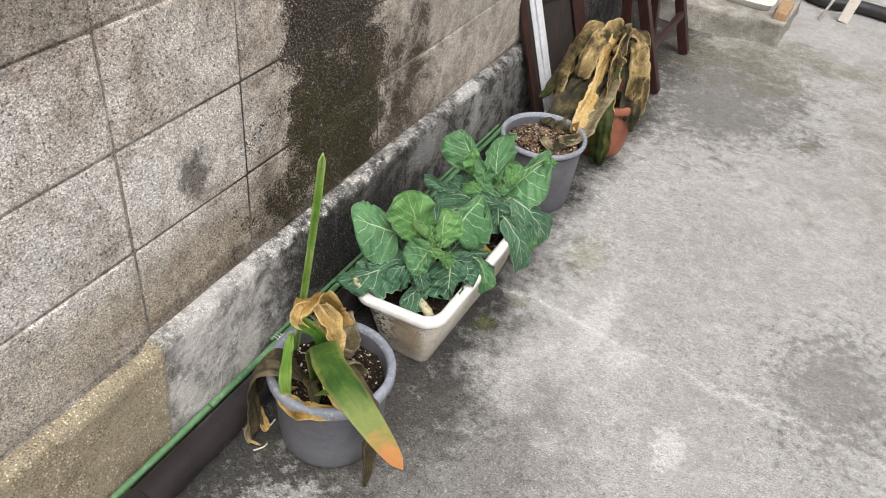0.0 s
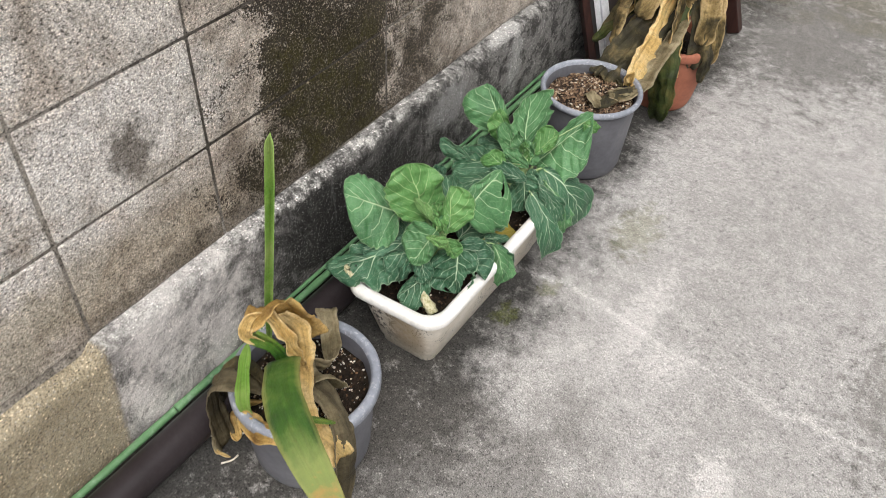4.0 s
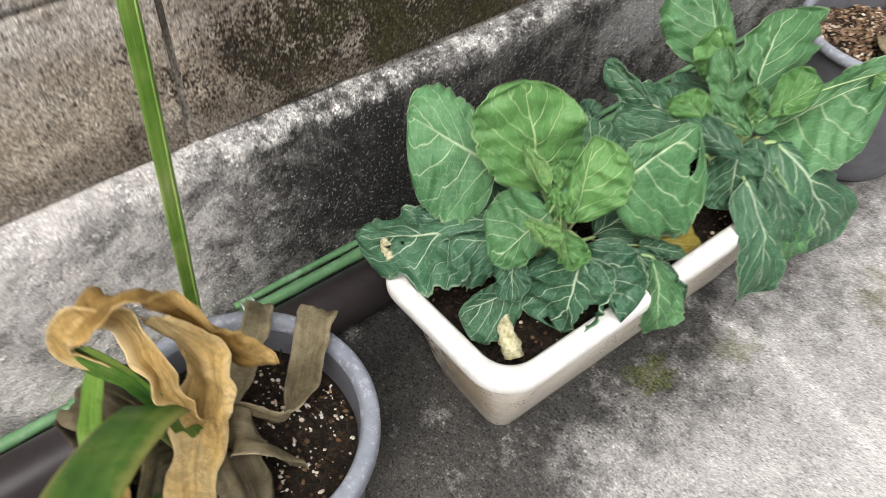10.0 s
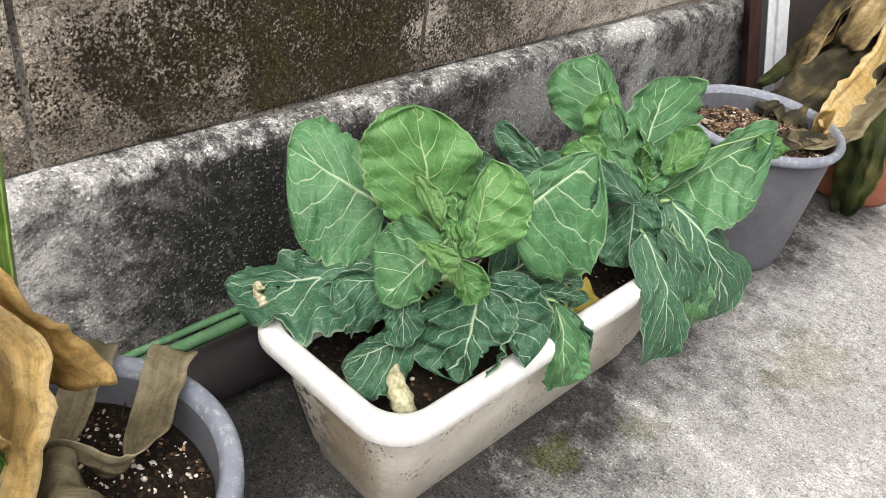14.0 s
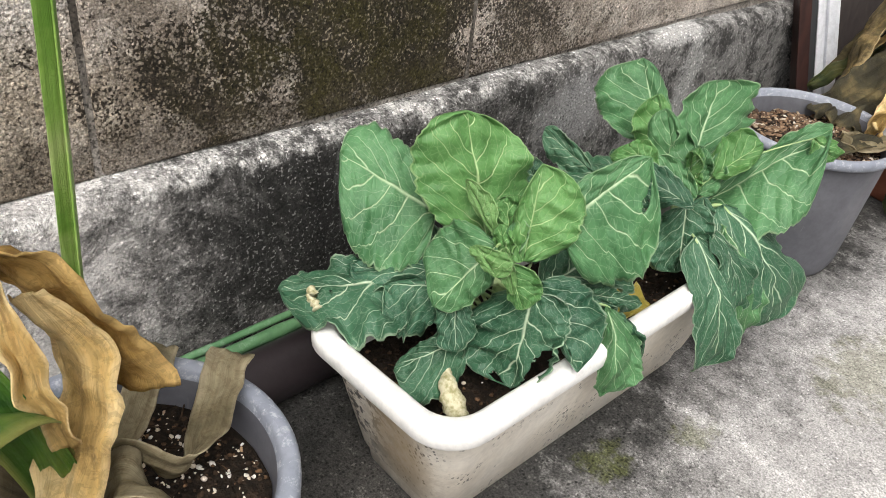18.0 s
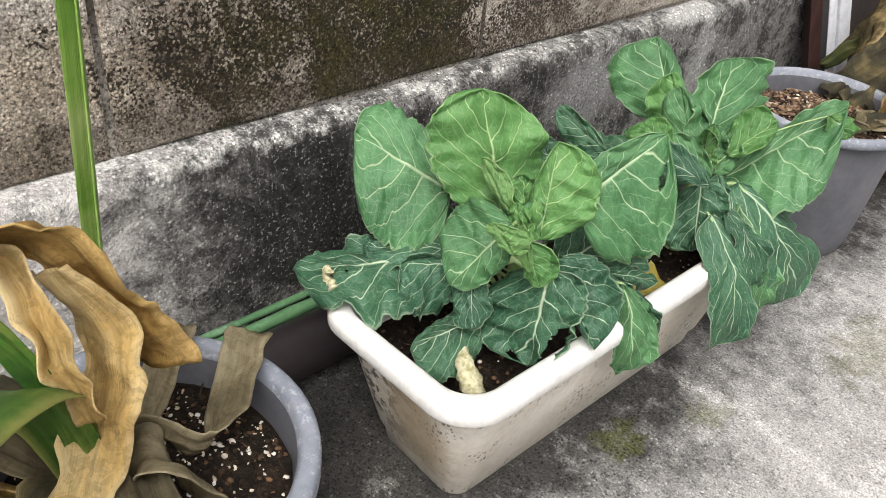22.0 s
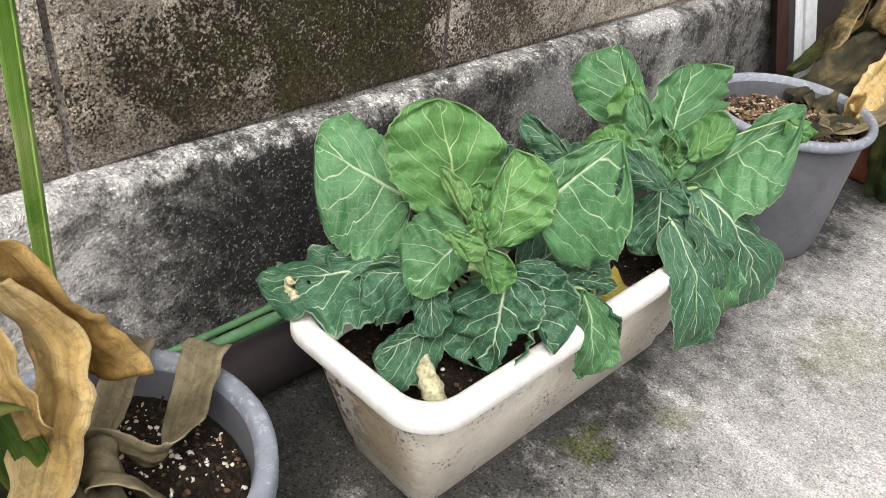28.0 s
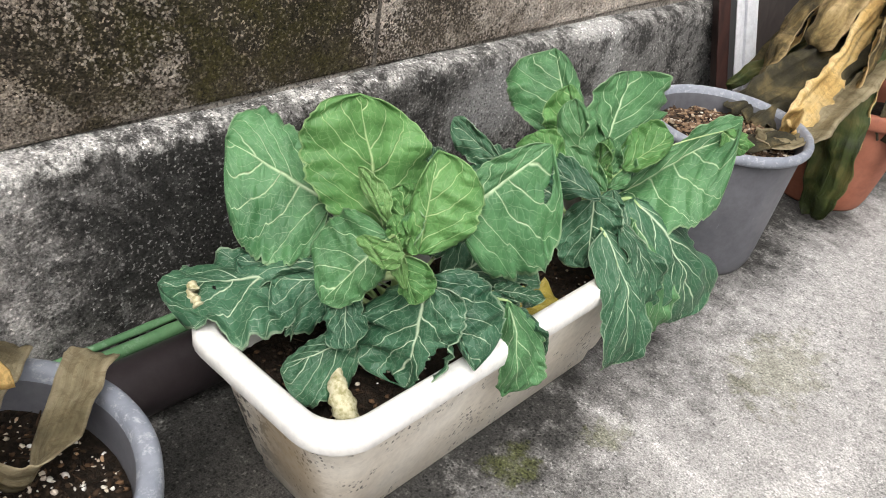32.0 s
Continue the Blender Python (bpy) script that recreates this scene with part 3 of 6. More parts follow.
def curve_points(pts, k=10):
    """Catmull-Rom through the points."""
    P = [Vector(p) for p in pts]
    P = [P[0] * 2 - P[1]] + P + [P[-1] * 2 - P[-2]]
    out = []
    for i in range(1, len(P) - 2):
        a, b, c, d = P[i - 1:i + 3]
        for j in range(k):
            t = j / k
            out.append(0.5 * ((2 * b) + (c - a) * t + (2 * a - 5 * b + 4 * c - d) * t * t + (3 * b - a - 3 * c + d) * t ** 3))
    out.append(P[-2])
    return out


def tube(bm, pts, radius, n=12, caps=True):
    loops = []
    for i, p in enumerate(pts):
        d = (Vector(pts[min(i + 1, len(pts) - 1)]) - Vector(pts[max(i - 1, 0)])).normalized()
        u = d.cross(Vector((0.13, 0.21, 1))).normalized()
        w = d.cross(u)
        r = radius[i] if isinstance(radius, (list, tuple)) else radius
        loops.append([Vector(p) + r * (math.cos(2 * math.pi * q / n) * u + math.sin(2 * math.pi * q / n) * w) for q in range(n)])
    rings(bm, loops, cap_first=caps, cap_last=caps)


# ---- ground and wall ----
bm = bmesh.new()
nx, ny = 70, 90
grid = [[None] * (ny + 1) for _ in range(nx + 1)]
for i in range(nx + 1):
    for j in range(ny + 1):
        x, y = -0.05 + 3.25 * i / nx, -2.0 + 6.2 * j / ny
        z = 0.003 * (noise.noise((x * 2.2, y * 2.2, 0.3))) + 0.0012 * noise.noise((x * 11, y * 11, 1.7)) - 0.002
        grid[i][j] = bm.verts.new((x, y, z))
for i in range(nx):
    for j in range(ny):
        bm.faces.new((grid[i][j], grid[i + 1][j], grid[i + 1][j + 1], grid[i][j + 1]))
skirt = [bm.verts.new(c) for c in ((-30, -40, -0.05), (40, -40, -0.05), (40, 40, -0.05), (-30, 40, -0.05))]
bm.faces.new(skirt)
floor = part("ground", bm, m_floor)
tagged(floor, "worn grey concrete courtyard floor with pale scuffs", "ground", kind="structure")

COURSE, JOINT = 0.193, 0.0065
PLINTH_TOP = 0.254
WALL_END = 3.6
wall = thing("wall_west", "weathered grey concrete block wall with black mould", "wall", kind="structure")
bm = bmesh.new()
box(bm, (-0.12, -2.0, 0.0), (-0.004, WALL_END, 2.0))
part("mortar", bm, m_mortar, wall, "recessed grey mortar joints", smooth=False)

# plinth: cement render, uneven top edge
bm = bmesh.new()
loops = []
for j in range(281):
    y = -2.0 + (WALL_END + 2.0) * j / 280
    t = PLINTH_TOP + 0.007 * noise.noise((y * 3.1, 0.2, 0)) + 0.004 * noise.noise((y * 14, 3.2, 0)) - 0.012 * max(0, min(1, (y - 0.7) / 0.8))
    proud = 0.030 + 0.004 * noise.noise((y * 9, 0, 5)) - (0.006 if y < -0.145 else 0)
    if y < -0.145:
        t -= 0.016
    rows = [(-0.004, t + 0.004)]
    rows += [(proud * 0.45, t + 0.002), (proud - 0.006, t - 0.003), (proud, t - 0.012)]
    rows += [(proud + 0.0035 * noise.noise((y * 7, z * 9, 2)) + 0.0015 * noise.noise((y * 24, z * 24, 4)), z) for z in (t - 0.03, 0.20, 0.17, 0.14, 0.11, 0.08, 0.05, 0.02)]
    rows += [(proud, -0.02)]
    loops.append([(x, y, z) for x, z in rows])
rings(bm, loops, close=False)
part("plinth", bm, m_plinth, wall, "cement-rendered footing with mould and white lime bloom")


# ---- containers ----
def pot(name, label, centre, r_rim, r_base, height, soil_depth, mat, rim_mat, rim_label, lip=0.024, band=0.014):
    ob = thing(name, label, "plant pot", at=(centre[0], centre[1], 0))
    c = (centre[0], centre[1], 0)
    wall_top = r_rim - 0.010
    prof = [(r_base - 0.02, 0.004), (r_base - 0.006, 0.004), (r_base - 0.002, 0.0), (r_base, 0.004), (r_base + 0.004, 0.016)]
    for k in range(1, 9):
        f = k / 8
        prof.append((r_base + 0.004 + (wall_top - r_base - 0.004) * f ** 0.9, 0.016 + (height - 0.034) * f))
    bm = lathe(prof, c)
    part("pot_body", bm, mat, ob)
    rim = [(wall_top, height - lip - 0.002), (r_rim - 0.002, height - lip), (r_rim, height - lip + 0.004), (r_rim, height - 0.006), (r_rim - 0.002, height - 0.0015), (r_rim - 0.005, height),
           (r_rim - band + 0.002, height), (r_rim - band - 0.001, height - 0.003), (r_rim - band - 0.003, height - 0.010)]
    bm = lathe(rim, c, cap=False)
    part("pot_rim", bm, rim_mat, ob, rim_label)
    bm = lathe([(r_rim - band - 0.003, height - 0.010), (r_rim - band - 0.005, height - 0.020), (r_rim - band - 0.007, height - soil_depth - 0.012)], c, cap=False)
    part("pot_lining", bm, mat, ob)
    return ob


_ico = bmesh.new()
bmesh.ops.create_icosphere(_ico, subdivisions=1, radius=0.5)
GRAIN_POINTS = [v.co.copy() for v in _ico.verts]
GRAIN_FACES = [[v.index for v in f.verts] for f in _ico.faces]
_ico.free()


def grain_of(bm, m):
    """One small rough grain, placed by a matrix."""
    vs = [bm.verts.new(m @ c) for c in GRAIN_POINTS]
    for f in GRAIN_FACES:
        bm.faces.new([vs[i] for i in f])


def soil_disc(name, label, centre, r, z, bits, mat_bits, bit_label, size, seed):
    rng = random.Random(seed)
    ob = thing(name, label, "soil", at=(centre[0], centre[1], z))
    bm = bmesh.new()
    loops = []
    for k in range(14):
        rr = r * (k + 0.01) / 13
        loops.append([(centre[0] + rr * math.cos(a), centre[1] + rr * math.sin(a), z + 0.010 * (1 - (k / 13) ** 2) + 0.009 * noise.noise((rr * math.cos(a) * 35, rr * math.sin(a) * 35, seed))) for a in [2 * math.pi * q / 40 for q in range(40)]])
    rings(bm, loops)
    part("soil_bed", bm, m_soil, ob)
    bm = bmesh.new()
    for _ in range(bits):
        a, rr = rng.uniform(0, 2 * math.pi), r * math.sqrt(rng.random()) * 0.97
        x, y = rr * math.cos(a), rr * math.sin(a)
        zz = z + 0.010 * (1 - (rr / r) ** 2) + 0.009 * noise.noise((x * 35, y * 35, seed))
        s = size * (0.35 + 1.15 * rng.random() ** 2)
        m = pose(centre[0] + x, centre[1] + y, zz + s * 0.15, rng.uniform(-40, 40), rng.uniform(-40, 40), rng.uniform(0, 360)) @ Matrix.Diagonal((s * rng.uniform(0.8, 1.5 if mat_bits is m_grit else 2.2), s * rng.uniform(0.6, 1.0), s * rng.uniform(0.3, 0.8), 1))
        grain_of(bm, m)
    for v in bm.verts:
        v.co += Vector((rng.uniform(-1, 1), rng.uniform(-1, 1), rng.uniform(-1, 1))) * size * 0.10
    o = part("grit", bm, mat_bits, ob, bit_label)
    o["kind"] = "stuff"
    if mat_bits is m_grit:
        crumbs(ob, rng, 900, lambda: disc_spot(rng, centre, r, z, seed))
    return ob


def disc_spot(rng, centre, r, z, seed):
    a, rr = rng.uniform(0, 2 * math.pi), r * math.sqrt(rng.random()) * 0.97
    x, y = rr * math.cos(a), rr * math.sin(a)
    return centre[0] + x, centre[1] + y, z + 0.010 * (1 - (rr / r) ** 2) + 0.009 * noise.noise((x * 35, y * 35, seed))


def crumbs(ob, rng, count, spot):
    """Crumbs of soil, bark and root fibre lying loose on a bed."""
    bm = bmesh.new()
    for k in range(count):
        x, y, z = spot()
        s = rng.uniform(0.002, 0.006)
        long = rng.uniform(2.5, 5) if k % 9 == 0 else rng.uniform(0.8, 1.4)
        thin = 0.25 if k % 9 == 0 else rng.uniform(0.6, 1.0)
        m = pose(x, y, z + s * 0.15, rng.uniform(-25, 25), rng.uniform(-25, 25), rng.uniform(0, 360)) @ Matrix.Diagonal((s * long, s * thin, s * min(thin, 0.7), 1))
        grain_of(bm, m)
    for v in bm.verts:
        v.co += Vector((rng.uniform(-1, 1), rng.uniform(-1, 1), rng.uniform(-1, 1))) * 0.0005
    part("soil_crumb", bm, m_crumb, ob, "dark crumbs and root fibres")["kind"] = "stuff"


POT1, POT2, POT3 = (0.267, 0.037), (0.264, 1.04), (0.315, 1.42)
pot("plant_pot", "scuffed grey plastic pot holding a withered plant", POT1, 0.121, 0.096, 0.196, 0.03, m_pot, m_rim, "chalky blue-grey rim")
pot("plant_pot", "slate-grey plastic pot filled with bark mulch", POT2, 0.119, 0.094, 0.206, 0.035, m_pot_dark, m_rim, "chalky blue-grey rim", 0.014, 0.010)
pot("plant_pot", "terracotta-coloured plastic pot beside the grey pot", POT3, 0.115, 0.08, 0.19, 0.03, m_terra, m_terra, "")
soil_disc("potting_soil", "dark damp potting soil dotted with white perlite", POT1, 0.100, 0.158, 480, m_grit, "white and tan perlite grains", 0.0042, 3)
soil_disc("bark_mulch", "coarse brown bark chips filling the pot", POT2, 0.104, 0.173, 2600, m_chip, "mixed bark chips", 0.0056, 5)
soil_disc("potting_soil", "dry brown soil in the terracotta pot", POT3, 0.092, 0.155, 120, m_chip, "bark chips", 0.006, 7)

# planter box
PX, PY, HX, HY, PH = 0.2775, 0.4925, 0.1065, 0.2565, 0.187
def sag(loops):
    """The trough has sunk a little on the side by the wall."""
    return [[(x, y, z - 0.070 * (PX + HX - x) * z / PH) for x, y, z in loop] for loop in loops]


planter = thing("planter_box", "aged white plastic planter trough with black mould specks", "planter", at=(PX, PY, 0))
bm = bmesh.new()
loops = [rounded(PX, PY, HX - 0.050, HY - 0.057, 0.020, 0.000), rounded(PX, PY, HX - 0.048, HY - 0.054, 0.022, 0.003), rounded(PX, PY, HX - 0.045, HY - 0.051, 0.024, 0.022),
         rounded(PX, PY, HX - 0.042, HY - 0.048, 0.026, 0.027), rounded(PX, PY, HX - 0.040, HY - 0.046, 0.028, 0.030), rounded(PX, PY, HX - 0.026, HY - 0.030, 0.034, 0.10), rounded(PX, PY, HX - 0.014, HY - 0.016, 0.038, PH - 0.022)]
rings(bm, sag(loops), cap_first=True)
part("planter_body", bm, m_planter, planter)
bm = bmesh.new()
loops = [rounded(PX, PY, HX - 0.014, HY - 0.016, 0.038, PH - 0.022), rounded(PX, PY, HX - 0.002, HY - 0.002, 0.044, PH - 0.021), rounded(PX, PY, HX, HY, 0.046, PH - 0.018), rounded(PX, PY, HX, HY, 0.046, PH - 0.006),
         rounded(PX, PY, HX - 0.003, HY - 0.003, 0.044, PH - 0.001), rounded(PX, PY, HX - 0.007, HY - 0.007, 0.041, PH), rounded(PX, PY, HX - 0.017, HY - 0.017, 0.034, PH),
         rounded(PX, PY, HX - 0.021, HY - 0.021, 0.032, PH - 0.004), rounded(PX, PY, HX - 0.033, HY - 0.037, 0.027, 0.10)]
rings(bm, sag(loops))
part("planter_rim", bm, m_planter_rim, planter, "clean white rolled rim")
bm = bmesh.new()
loops = [[(PX + f * (c[0] - PX), PY + f * (c[1] - PY), 0.135 + 0.008 * noise.noise((c[0] * f * 40, c[1] * f * 40, 1))) for c in rounded(PX, PY, HX - 0.022, HY - 0.024, 0.03, 0)] for f in (0.02, 0.15, 0.3, 0.45, 0.6, 0.75, 0.88, 1.0)]
rings(bm, sag(loops))
bed = thing("potting_soil", "dark damp soil filling the white planter", "soil", at=(PX, PY, 0.135))
part("soil_bed", bm, m_soil, bed)
rng = random.Random(12)
crumbs(bed, rng, 1300, lambda: (lambda dx: (PX + dx, PY + rng.uniform(-0.228, 0.228), 0.131 + 0.05 * dx))(rng.uniform(-0.075, 0.075)))
bm = bmesh.new()
for _ in range(90):
    s = 0.0045 * (0.35 + rng.random() ** 2)
    grain_of(bm, pose(PX + rng.uniform(-0.07, 0.07), PY + rng.uniform(-0.228, 0.228), 0.140, rng.uniform(0, 90), 0, rng.uniform(0, 90)) @ Matrix.Diagonal((s, s * 0.8, s * 0.7, 1)))
part("grit", bm, m_grit, bed, "white and tan perlite grains")["kind"] = "stuff"

# drain pipe and garden stakes along the foot of the wall
pipe = thing("drain_pipe", "dark brown plastic drain pipe lying on the concrete", "pipe")
bm = bmesh.new()
tube(bm, [(0.100, -1.6 + 0.05 * i, 0.033) for i in range(60)], 0.032, 24)
part("pipe_tube", bm, m_pipe, pipe)
bm = bmesh.new()
tube(bm, [(0.100, -0.385, 0.034), (0.100, -0.383, 0.034), (0.100, -0.300, 0.034), (0.100, -0.297, 0.034)], [0.033, 0.0355, 0.0355, 0.033], 24)
part("coupling", bm, m_pipe, pipe, "slightly wider pipe socket")
STAKES = [((0.047, -1.0, 0.030), (0.047, 0.18, 0.030), 0.0070, "thick"), ((0.0545, -0.072, 0.042), (0.0555, 1.30, 0.042), 0.0072, "thick"), ((0.043, 0.13, 0.049), (0.043, 1.25, 0.050), 0.0042, "thin")]
for a, c, r, word in STAKES:
    s = thing("garden_stake", word + " green plastic-coated stake lying on the pipe", "garden stake", "stakes along the wall")
    bm = bmesh.new()
    A, B = Vector(a), Vector(c)
    pts = [A.lerp(B, i / 60) for i in range(61)]
    tube(bm, pts, [r * (1.12 if i % 4 == 0 else 1.0) for i in range(61)], 10)
    part("rod", bm, m_stake, s)
tie = thing("wire_tie", "grey twisted wire binding the green stakes", "wire tie")
bm = bmesh.new()
coil = [(0.051 + 0.013 * math.cos(a), 0.135 + 0.0011 * a, 0.038 + 0.0175 * math.sin(a)) for a in [0.5 * i for i in range(36)]]
tube(bm, coil, 0.0016, 6)
tube(bm, [(0.058, 0.145, 0.053), (0.062, 0.150, 0.060), (0.068, 0.152, 0.059)], 0.0018, 6)
part("wire", bm, m_wire, tie)


# ---- leaf materials ----
def leaf_material(name, deep, pale, vein, veins=4.6, amount=0.9):
    m, n, l, b = material(name, 0.5, spec=0.35)
    uv = n.new("ShaderNodeTexCoord").outputs["UV"]
    s = n.new("ShaderNodeSeparateXYZ")
    l.new(uv, s.inputs[0])
    u = s.outputs["X"]
    v = calc(n, l, "ABSOLUTE", calc(n, l, "MULTIPLY", calc(n, l, "SUBTRACT", s.outputs["Y"], 0.5), 2.0))
    side = calc(n, l, "GREATER_THAN", s.outputs["Y"], 0.5)
    wob = noisy(n, l, uv, 3.2, 1.5, 0.5)
    o = coords(n, l)
    rnd = n.new("ShaderNodeObjectInfo").outputs["Random"]
    big = spread(n, l, noisy(n, l, o, 16, 4, 0.6), 1.8)
    base = mix(n, l, ramp(n, l, big, [(0.3, (0, 0, 0)), (0.7, (1, 1, 1))]), deep, pale)
    base = mix(n, l, calc(n, l, "MULTIPLY", rnd, 0.25), base, tuple(0.7 * a + 0.3 * c for a, c in zip(deep, (0.10, 0.20, 0.04))))
    # side veins sweep forward from the midrib
    ph = calc(n, l, "SUBTRACT", u, calc(n, l, "MULTIPLY", calc(n, l, "POWER", v, 1.15), 0.50))
    ph = calc(n, l, "ADD", ph, calc(n, l, "MULTIPLY", calc(n, l, "SUBTRACT", wob, 0.5), 0.22))
    ph = calc(n, l, "ADD", ph, calc(n, l, "ADD", calc(n, l, "MULTIPLY", side, 0.07), rnd))
    fr = calc(n, l, "ABSOLUTE", calc(n, l, "SUBTRACT", calc(n, l, "FRACT", calc(n, l, "MULTIPLY", ph, veins)), 0.5))
    thick = calc(n, l, "ADD", 0.016, calc(n, l, "MULTIPLY", calc(n, l, "SUBTRACT", 1.0, v), 0.050))
    line = n.new("ShaderNodeMapRange")
    line.interpolation_type = "SMOOTHSTEP"
    l.new(fr, line.inputs["Value"])
    l.new(thick, line.inputs["From Min"])
    line.inputs["From Max"].default_value = 0.0
    ph2 = calc(n, l, "ADD", calc(n, l, "SUBTRACT", calc(n, l, "MULTIPLY", v, 1.3), calc(n, l, "MULTIPLY", u, 0.9)), calc(n, l, "MULTIPLY", calc(n, l, "SUBTRACT", wob, 0.5), 0.5))
    fr2 = calc(n, l, "ABSOLUTE", calc(n, l, "SUBTRACT", calc(n, l, "FRACT", calc(n, l, "MULTIPLY", ph2, 5.0)), 0.5))
    line2 = ramp(n, l, fr2, [(0.0, (1, 1, 1)), (0.028, (0, 0, 0))])
    rib = n.new("ShaderNodeMapRange")
    rib.interpolation_type = "SMOOTHSTEP"
    l.new(v, rib.inputs["Value"])
    l.new(calc(n, l, "MULTIPLY", calc(n, l, "SUBTRACT", 1.12, u), 0.062), rib.inputs["From Min"])
    rib.inputs["From Max"].default_value = 0.0
    net = n.new("ShaderNodeTexVoronoi")
    net.feature = "DISTANCE_TO_EDGE"
    net.inputs["Scale"].default_value = 17
    warp = n.new("ShaderNodeTexNoise")
    warp.inputs["Scale"].default_value = 7
    l.new(uv, warp.inputs["Vector"])
    wv = n.new("ShaderNodeVectorMath")
    wv.operation = "MULTIPLY_ADD"
    l.new(warp.outputs["Color"], wv.inputs[0])
    wv.inputs[1].default_value = (0.10, 0.10, 0.0)
    l.new(uv, wv.inputs[2])
    l.new(wv.outputs[0], net.inputs["Vector"])
    netl = ramp(n, l, net.outputs["Distance"], [(0.0, (1, 1, 1)), (0.030, (0, 0, 0))])
    allv = calc(n, l, "MAXIMUM", calc(n, l, "MULTIPLY", line.outputs["Result"], amount), rib.outputs["Result"])
    col = mix(n, l, calc(n, l, "MULTIPLY", netl, 0.22), base, vein)
    col = mix(n, l, calc(n, l, "MULTIPLY", line2, 0.32), col, vein)
    col = mix(n, l, calc(n, l, "MULTIPLY", allv, 0.85), col, vein)
    fine = noisy(n, l, o, 240, 3, 0.6)
    col = mix(n, l, 0.4, col, ramp(n, l, fine, [(0.3, (0.75, 0.75, 0.75)), (0.65, (1.15, 1.15, 1.15))]), "MULTIPLY")
    edge = ramp(n, l, calc(n, l, "ADD", v, calc(n, l, "MULTIPLY", wob, 0.04)), [(0.985, (0, 0, 0)), (1.0, (1, 1, 1))])
    col = mix(n, l, calc(n, l, "MULTIPLY", edge, 0.3), col, vein)
    l.new(col, b.inputs["Base Color"])
    b.inputs["Subsurface Weight"].default_value = 0.0
    h = calc(n, l, "SUBTRACT", calc(n, l, "ADD", calc(n, l, "MULTIPLY", big, 1.2), calc(n, l, "MULTIPLY", fine, 0.2)), calc(n, l, "ADD", calc(n, l, "MULTIPLY", allv, 0.6), calc(n, l, "MULTIPLY", calc(n, l, "MINIMUM", net.outputs["Distance"], 0.30), -0.7)))
    bump(n, l, b, h, 0.5, 0.004)
    # thin leaves let some light through
    out = n["Material Output"]
    tr = n.new("ShaderNodeBsdfTranslucent")
    l.new(mix(n, l, 0.5, col, (0.14, 0.30, 0.05)), tr.inputs["Color"])
    ms = n.new("ShaderNodeMixShader")
    ms.inputs[0].default_value = 0.16
    l.new(b.outputs[0], ms.inputs[1])
    l.new(tr.outputs[0], ms.inputs[2])
    l.new(ms.outputs[0], out.inputs["Surface"])
    return m


m_leaf_dark = leaf_material("outer_cabbage_leaf", (0.020, 0.078, 0.042), (0.052, 0.145, 0.080), (0.60, 0.72, 0.50))
m_leaf_mid = leaf_material("cabbage_leaf", (0.050, 0.150, 0.058), (0.098, 0.245, 0.100), (0.54, 0.68, 0.42))
m_leaf_light = leaf_material("young_cabbage_leaf", (0.066, 0.185, 0.050), (0.125, 0.290, 0.085), (0.50, 0.65, 0.32), 4.6, 0.9)
m_leaf_old = leaf_material("yellowed_cabbage_leaf", (0.32, 0.25, 0.04), (0.42, 0.36, 0.08), (0.55, 0.48, 0.25))
m_stalk, n, l, b = material("pale_green_stalk", 0.5)
l.new(ramp(n, l, noisy(n, l, coords(n, l), 60, 3), [(0.3, (0.22, 0.34, 0.12)), (0.7, (0.42, 0.52, 0.26))]), b.inputs["Base Color"])
m_scar, n, l, b = material("dried_leaf_scar", 0.8)
l.new(ramp(n, l, noisy(n, l, coords(n, l), 220, 4), [(0.35, (0.26, 0.24, 0.11)), (0.6, (0.54, 0.50, 0.34))]), b.inputs["Base Color"])
m_root, n, l, b = material("dry_white_root", 0.8)
l.new(ramp(n, l, noisy(n, l, coords(n, l), 150, 3), [(0.3, (0.48, 0.42, 0.34)), (0.7, (0.76, 0.72, 0.65))]), b.inputs["Base Color"])
m_leaf_under = leaf_material("pale_cabbage_leaf_underside", (0.12, 0.255, 0.075), (0.20, 0.36, 0.125), (0.52, 0.64, 0.34), 4.6, 0.7)
LEAF = {"u": m_leaf_under, "d": m_leaf_dark, "m": m_leaf_mid, "l": m_leaf_light, "y": m_leaf_old}


